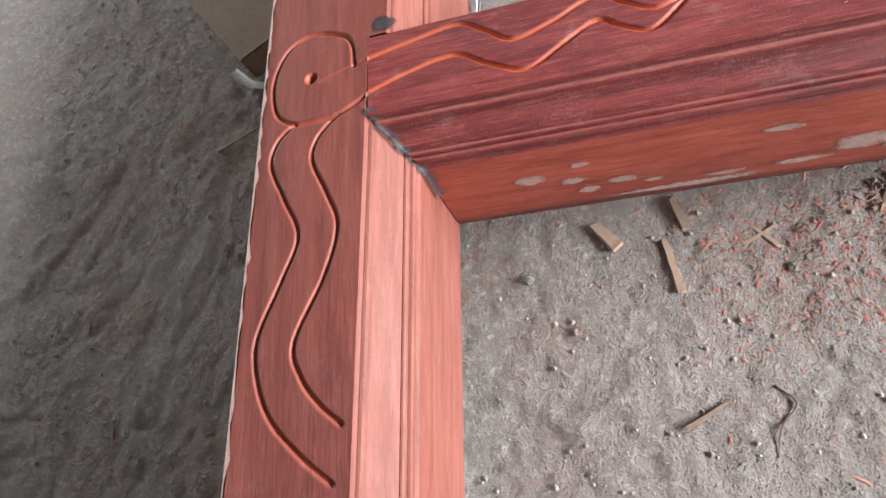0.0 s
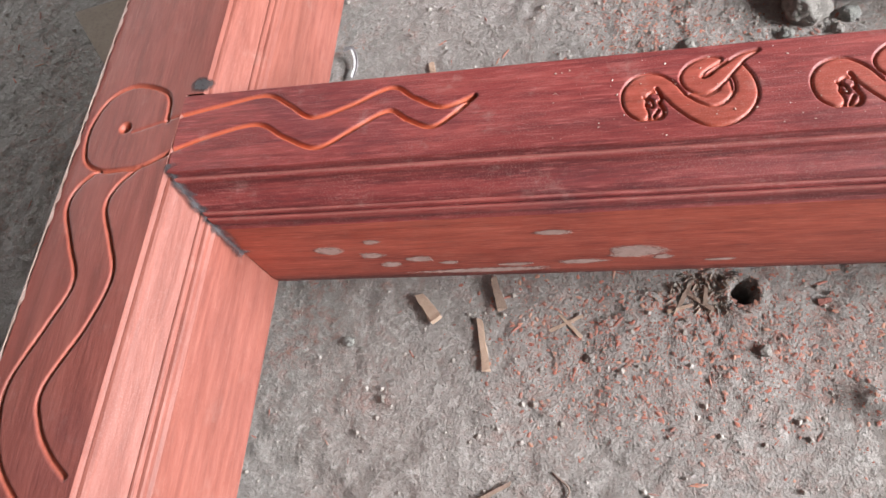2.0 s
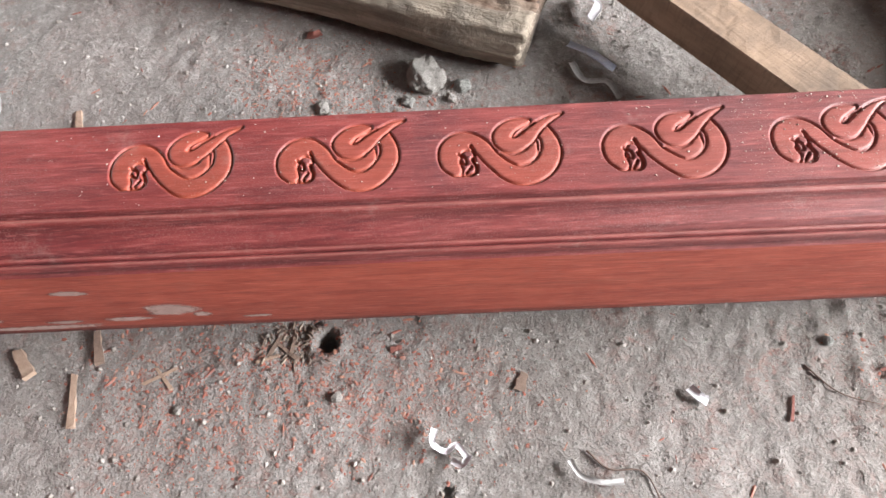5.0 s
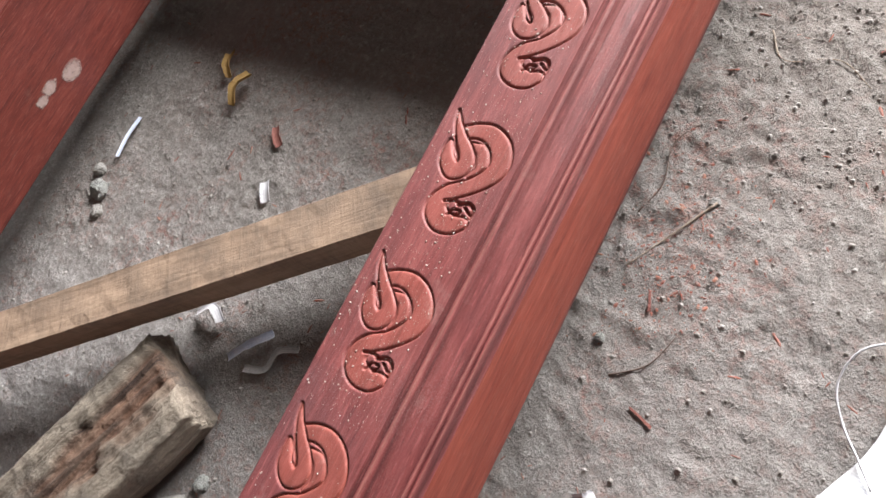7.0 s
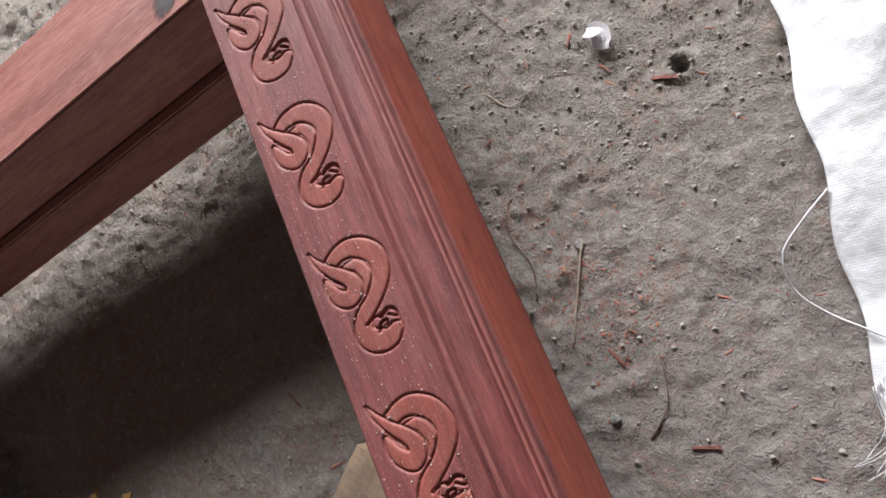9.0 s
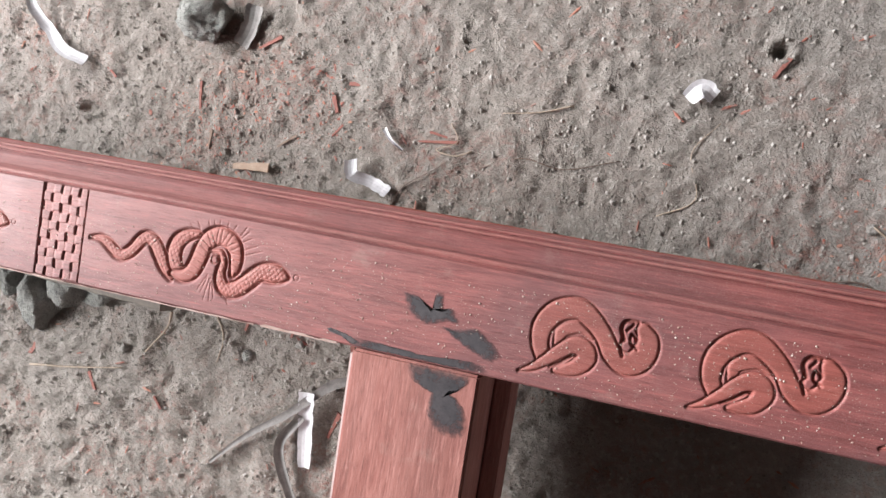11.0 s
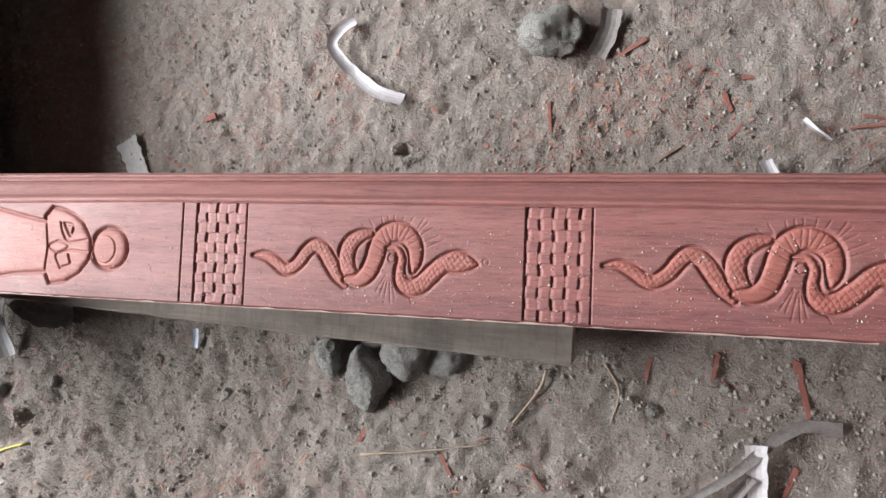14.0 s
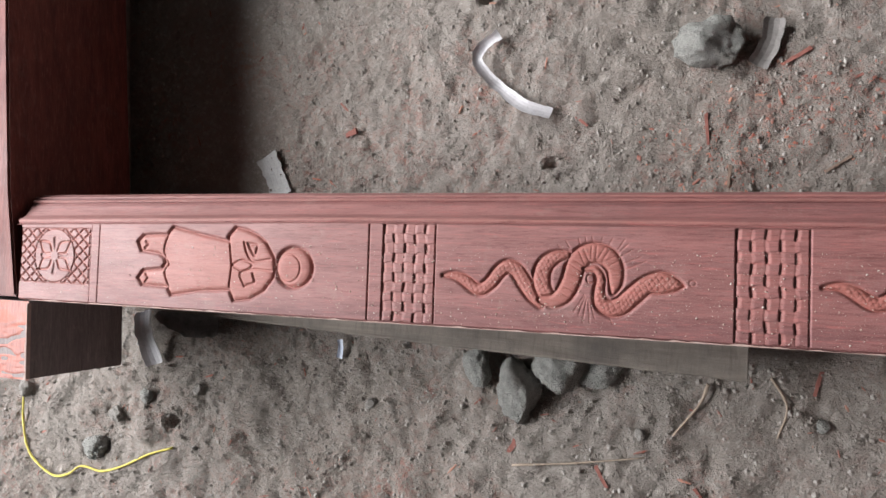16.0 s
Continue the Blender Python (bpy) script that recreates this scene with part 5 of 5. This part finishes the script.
tube("root", [(0.600, -0.185, 0.001), (0.615, -0.200, 0.001), (0.640, -0.203, 0.001), (0.650, -0.225, 0.001), (0.652, -0.25, 0.0)], 0.00091, DARKTWIG, "thin curling dark root", "root", "roots")
tube("root", [(0.93, -0.09, 0.0), (0.96, -0.10, 0.001), (1.0, -0.094, 0.001), (1.03, -0.112, 0.0)], 0.00084, DARKTWIG, "thin curling dark root", "root", "roots")
tube("root", [(1.30, -0.15, 0.0), (1.26, -0.165, 0.001), (1.22, -0.16, 0.001), (1.17, -0.175, 0.0)], 0.00078, DARKTWIG, "thin curling dark root", "root", "roots")
tube("root", [(1.13, -0.13, 0.0), (1.10, -0.15, 0.001), (1.11, -0.19, 0.001), (1.09, -0.22, 0.0)], 0.00072, TWIG, "thin pale root on the earth", "root", "roots")
tube("root", [(0.79, -0.125, 0.0), (0.81, -0.15, 0.001), (0.842, -0.162, 0.0)], 0.00084, DARKTWIG, "thin curling dark root", "root", "roots")
tube("root", [(1.385, -0.100, 0.0), (1.372, -0.122, 0.001), (1.345, -0.142, 0.001), (1.33, -0.155, 0.0)], 0.00065, DARKTWIG, "thin curling dark root", "root", "roots")
tube("twig", [(1.31, -0.165, 0.001), (1.325, -0.158, 0.004), (1.345, -0.162, 0.003), (1.325, -0.172, 0.002), (1.335, -0.19, 0.001)], 0.0009, TWIG, "pale bent straw on the earth", "twig", "twigs")
tube("twig", [(1.22, -0.22, 0.001), (1.25, -0.21, 0.002), (1.285, -0.205, 0.001)], 0.001, TWIG, "pale dry straw on the earth", "twig", "twigs")
tube("dry_stalk", [(-0.25, 0.07, 0.001), (-0.20, 0.09, 0.002), (-0.15, 0.11, 0.001)], 0.0015, TWIG, "pale dry stalk beside the frame", "stalk")
tube("yellow_string", [(2.505, 0.135, 0.002), (2.507, 0.185, 0.003), (2.485, 0.228, 0.002), (2.437, 0.251, 0.003), (2.405, 0.246, 0.004), (2.386, 0.234, 0.002), (2.350, 0.236, 0.003), (2.309, 0.222, 0.003), (2.270, 0.203, 0.002), (2.237, 0.192, 0.001)], 0.0016, YELLOW, "loose yellow plastic string", "string", taper=0.1)

# cardboard beyond the head
card = box_beam("cardboard_piece", [(-0.205, 0.150), (-0.155, 0.178), (-0.19, 0.30), (-0.30, 0.275)], -0.004, 0.03, CARD, None, "", 0.002)
tagged(card, "crushed brown cardboard piece on the earth", "cardboard")
ribbon("plastic_strip", [(-0.235, 0.165, 0.003), (-0.205, 0.138, 0.006), (-0.160, 0.132, 0.003)], 0.012, GREYSTRIP, "clear grey plastic strip beside the cardboard", "strip", "strips", 20)


# white woven sack
def build_sack():
    nw, ne, sw, se = (np.array(q) for q in ((0.737, -0.277), (1.12, -0.385), (0.70, -0.72), (1.16, -0.80)))
    n, m = 150, 150
    U, V = np.meshgrid(np.linspace(0, 1, n), np.linspace(0, 1, m), indexing="ij")
    P = [(nw[i] * (1 - U) + ne[i] * U) * (1 - V) + (sw[i] * (1 - U) + se[i] * U) * V for i in (0, 1)]
    P[1] = P[1] + 0.003 * np.sin(U * 23) * (1 - V)
    P[0] = P[0] + 0.010 * fractal(V * 3, U, 6, 2, 31) * (U < 0.02)
    edge = np.minimum(np.minimum(U, 1 - U), np.minimum(V, 1 - V))
    Z = ground_height(P[0], P[1]) * 0.4 + 0.007 + 0.014 * np.clip(edge * 9, 0, 1) + 0.012 * fractal(P[0], P[1], 9, 3, 32) + 0.005 * np.sin((P[0] * 0.6 + P[1]) * 60 + 5 * fractal(P[0], P[1], 5, 1, 33)) * np.clip(edge * 6, 0, 1)
    v = np.stack([P[0].ravel(), P[1].ravel(), Z.ravel()], 1)
    i = (np.arange(n - 1)[:, None] * m + np.arange(m - 1)[None]).ravel()
    f = np.stack([i, i + 1, i + m + 1, i + m], 1)
    ob = thing("woven_sack", "white woven plastic sack with a frayed corner", "sack")
    cloth = link_mesh("sack_cloth", v.tolist(), f.tolist(), SACK, ob, smooth=True)
    mod = cloth.modifiers.new("thickness", "SOLIDIFY")
    mod.thickness = 0.0012
    rnd = random.Random(77)
    for k in range(240):
        t = abs(rnd.gauss(0, 0.2))
        x, y = 0.737 - 0.037 * t + rnd.uniform(0, 0.02), -0.277 - 0.44 * t
        a = radians(rnd.uniform(140, 260))
        l = rnd.uniform(0.012, 0.045)
        z = floor_at(x, y)
        bend = rnd.uniform(-0.9, 0.9)
        pts = [(x + 0.02, y - 0.004, z + 0.016), (x, y, z + 0.014)]
        for s in (0.4, 0.7, 1.0):
            pts.append((x + l * s * math.cos(a + bend * s), y + l * s * math.sin(a + bend * s), z + 0.014 - 0.008 * s + rnd.uniform(0, 0.008)))
        tube("loose_thread", pts, 0.00045, PAPER, "", "", taper=0.3, sides=4, lift=False, parent=ob)
    tube("loose_thread", [(0.905, -0.326, 0.016), (0.892, -0.300, 0.020), (0.876, -0.277, 0.016), (0.850, -0.272, 0.010), (0.826, -0.283, 0.008), (0.806, -0.298, 0.014), (0.79, -0.31, 0.018)], 0.0009, PAPER, "", "", taper=0.1, sides=5, parent=ob)


build_sack()


# crumbs, flakes and dust: too many to count
def scatter(name, count, spots, size, material, label, category, seed, flat=0.7, long=1.0, on_frame=False):
    rnd = np.random.default_rng(seed)
    base = np.array([(0, 0, 1), (0.9, 0, 0.1), (0.28, 0.86, 0.0), (-0.73, 0.53, 0.1), (-0.73, -0.53, 0.0), (0.28, -0.86, 0.1), (0, 0, -0.8)])
    tri = [(0, 1, 2), (0, 2, 3), (0, 3, 4), (0, 4, 5), (0, 5, 1), (6, 2, 1), (6, 3, 2), (6, 4, 3), (6, 5, 4), (6, 1, 5)]
    xs, ys = spots(rnd, count)
    s = size[0] * np.exp(rnd.exponential(1.0, count) * 0.45)
    s = np.minimum(s, size[1])
    zs = np.full(count, TOP) if on_frame else ground_height(xs, ys)
    if on_frame:
        zs = TOP + 0.2 * s * flat
    ang = rnd.random(count) * 6.283
    V = base[None] * (1 + 0.45 * (rnd.random((count, 7, 1)) - 0.5)) * s[:, None, None]
    V[:, :, 0] *= long
    V[:, :, 2] *= flat
    c, n = np.cos(ang)[:, None], np.sin(ang)[:, None]
    X = V[:, :, 0] * c - V[:, :, 1] * n + xs[:, None]
    Y = V[:, :, 0] * n + V[:, :, 1] * c + ys[:, None]
    Z = V[:, :, 2] + (zs + 0.25 * s * flat)[:, None]
    v = np.stack([X.ravel(), Y.ravel(), Z.ravel()], 1)
    f = (np.array(tri)[None] + 7 * np.arange(count)[:, None, None]).reshape(-1, 3)
    return tagged(link_mesh(name, v.tolist(), f.tolist(), material), label, category, kind="stuff")


def everywhere(rnd, n):
    return rnd.uniform(-0.5, 2.65, n), rnd.uniform(-0.55, 0.68, n)


def clustered(rnd, n):
    cx, cy = rnd.uniform(-0.2, 2.6, 60), rnd.uniform(-0.45, 0.55, 60)
    k = rnd.integers(0, 60, n)
    return cx[k] + rnd.normal(0, 0.05, n), cy[k] + rnd.normal(0, 0.045, n)


def north_east(rnd, n):
    x, y = rnd.uniform(1.3, 2.6, n), 0.03 + np.abs(rnd.normal(0, 0.22, n))
    keep = fractal(x, y, 9, 2, 50) > rnd.normal(-0.05, 0.15, n)
    return np.where(keep, x, rnd.uniform(1.3, 2.6, n)), np.where(keep, y, 0.03 + rnd.random(n) * 0.35)


def eastern(rnd, n):
    return rnd.uniform(1.0, 2.6, n), rnd.uniform(-0.42, 0.42, n)


def red_drift(rnd, n):
    cx = np.array([0.25, 0.33, 0.38, 0.42, 0.30, 0.5, 0.35, 0.36, 0.44, 0.9, 1.5, 1.6])
    cy = np.array([-0.12, -0.11, -0.10, -0.14, -0.16, -0.14, 0.22, 0.18, 0.15, -0.13, -0.2, -0.16])
    k = rnd.integers(0, len(cx), n)
    return cx[k] + rnd.normal(0, 0.04, n), cy[k] + rnd.normal(0, 0.03, n)


def round_burrow(rnd, n):
    return 0.362 + rnd.normal(0, 0.014, n), -0.086 + rnd.normal(0, 0.010, n)


def island_soil(name, stops, rough=0.95):
    m, nt, b = nodes_of(name, rough)
    g = nt.nodes.new("ShaderNodeNewGeometry")
    c = ramp(nt, g.outputs["Random Per Island"], stops)
    n = noise_tex(nt, place(nt, (1, 1, 1)), 400, 4, 0.7)
    c = mix(nt, grey(nt, n, 0.4, 0.8), c, (0.3, 0.27, 0.245))
    nt.links.new(c, b.inputs["Base Color"])
    return m


CRUMB = island_soil("soil_crumbs", [(0.0, (0.19, 0.165, 0.145)), (0.5, (0.29, 0.262, 0.238)), (0.85, (0.40, 0.37, 0.345)), (1.0, (0.43, 0.40, 0.375))])
FLAKE = island_soil("red_sawdust_flakes", [(0.0, (0.22, 0.06, 0.04)), (0.6, (0.38, 0.12, 0.08)), (1.0, (0.5, 0.24, 0.16))])
FIBRE = island_soil("dry_litter", [(0.0, (0.10, 0.065, 0.05)), (0.6, (0.22, 0.15, 0.11)), (1.0, (0.42, 0.33, 0.25))])
DUST = island_soil("pale_sawdust", [(0.0, (0.45, 0.27, 0.22)), (0.7, (0.55, 0.40, 0.34)), (1.0, (0.72, 0.62, 0.57))])
scatter("soil_crumbs", 46000, everywhere, (0.0005, 0.0028), CRUMB, "loose grey-brown soil crumbs and grit", "soil", 1)
scatter("gravel_crumbs", 8000, clustered, (0.0006, 0.0026), CRUMB, "clusters of small clods and gravel", "gravel", 2, 0.5)
scatter("clods", 9000, north_east, (0.0006, 0.0034), CRUMB, "loose crumbled clods of dry earth", "soil", 12, 0.7)
scatter("loose_grit", 26000, eastern, (0.0006, 0.0023), CRUMB, "loose grit and small clods on brown earth", "soil", 8, 0.8)
scatter("red_sawdust", 9000, red_drift, (0.0004, 0.0017), FLAKE, "red sawdust flakes trodden into the soil", "sawdust", 3, 0.3, 1.8)
scatter("plant_litter", 150, round_burrow, (0.0005, 0.0010), FIBRE, "dry litter of straw and bark round a burrow", "litter", 6, 1.4, 5.0)
scatter("wood_fibres", 1500, everywhere, (0.0006, 0.0016), FLAKE, "fine red wood fibres", "sawdust", 4, 0.5, 6.0)


def on_jamb(rnd, n):
    x = np.concatenate([rnd.uniform(0.68, 2.24, n - n // 20), rnd.uniform(0.25, 0.7, n // 20)])
    return x, -rnd.uniform(0.002, 0.062, n)


scatter("sawdust_specks", 6000, on_jamb, (0.00017, 0.0007), DUST, "pale sawdust specks on the jamb", "sawdust", 5, 0.6, 1.3, True)
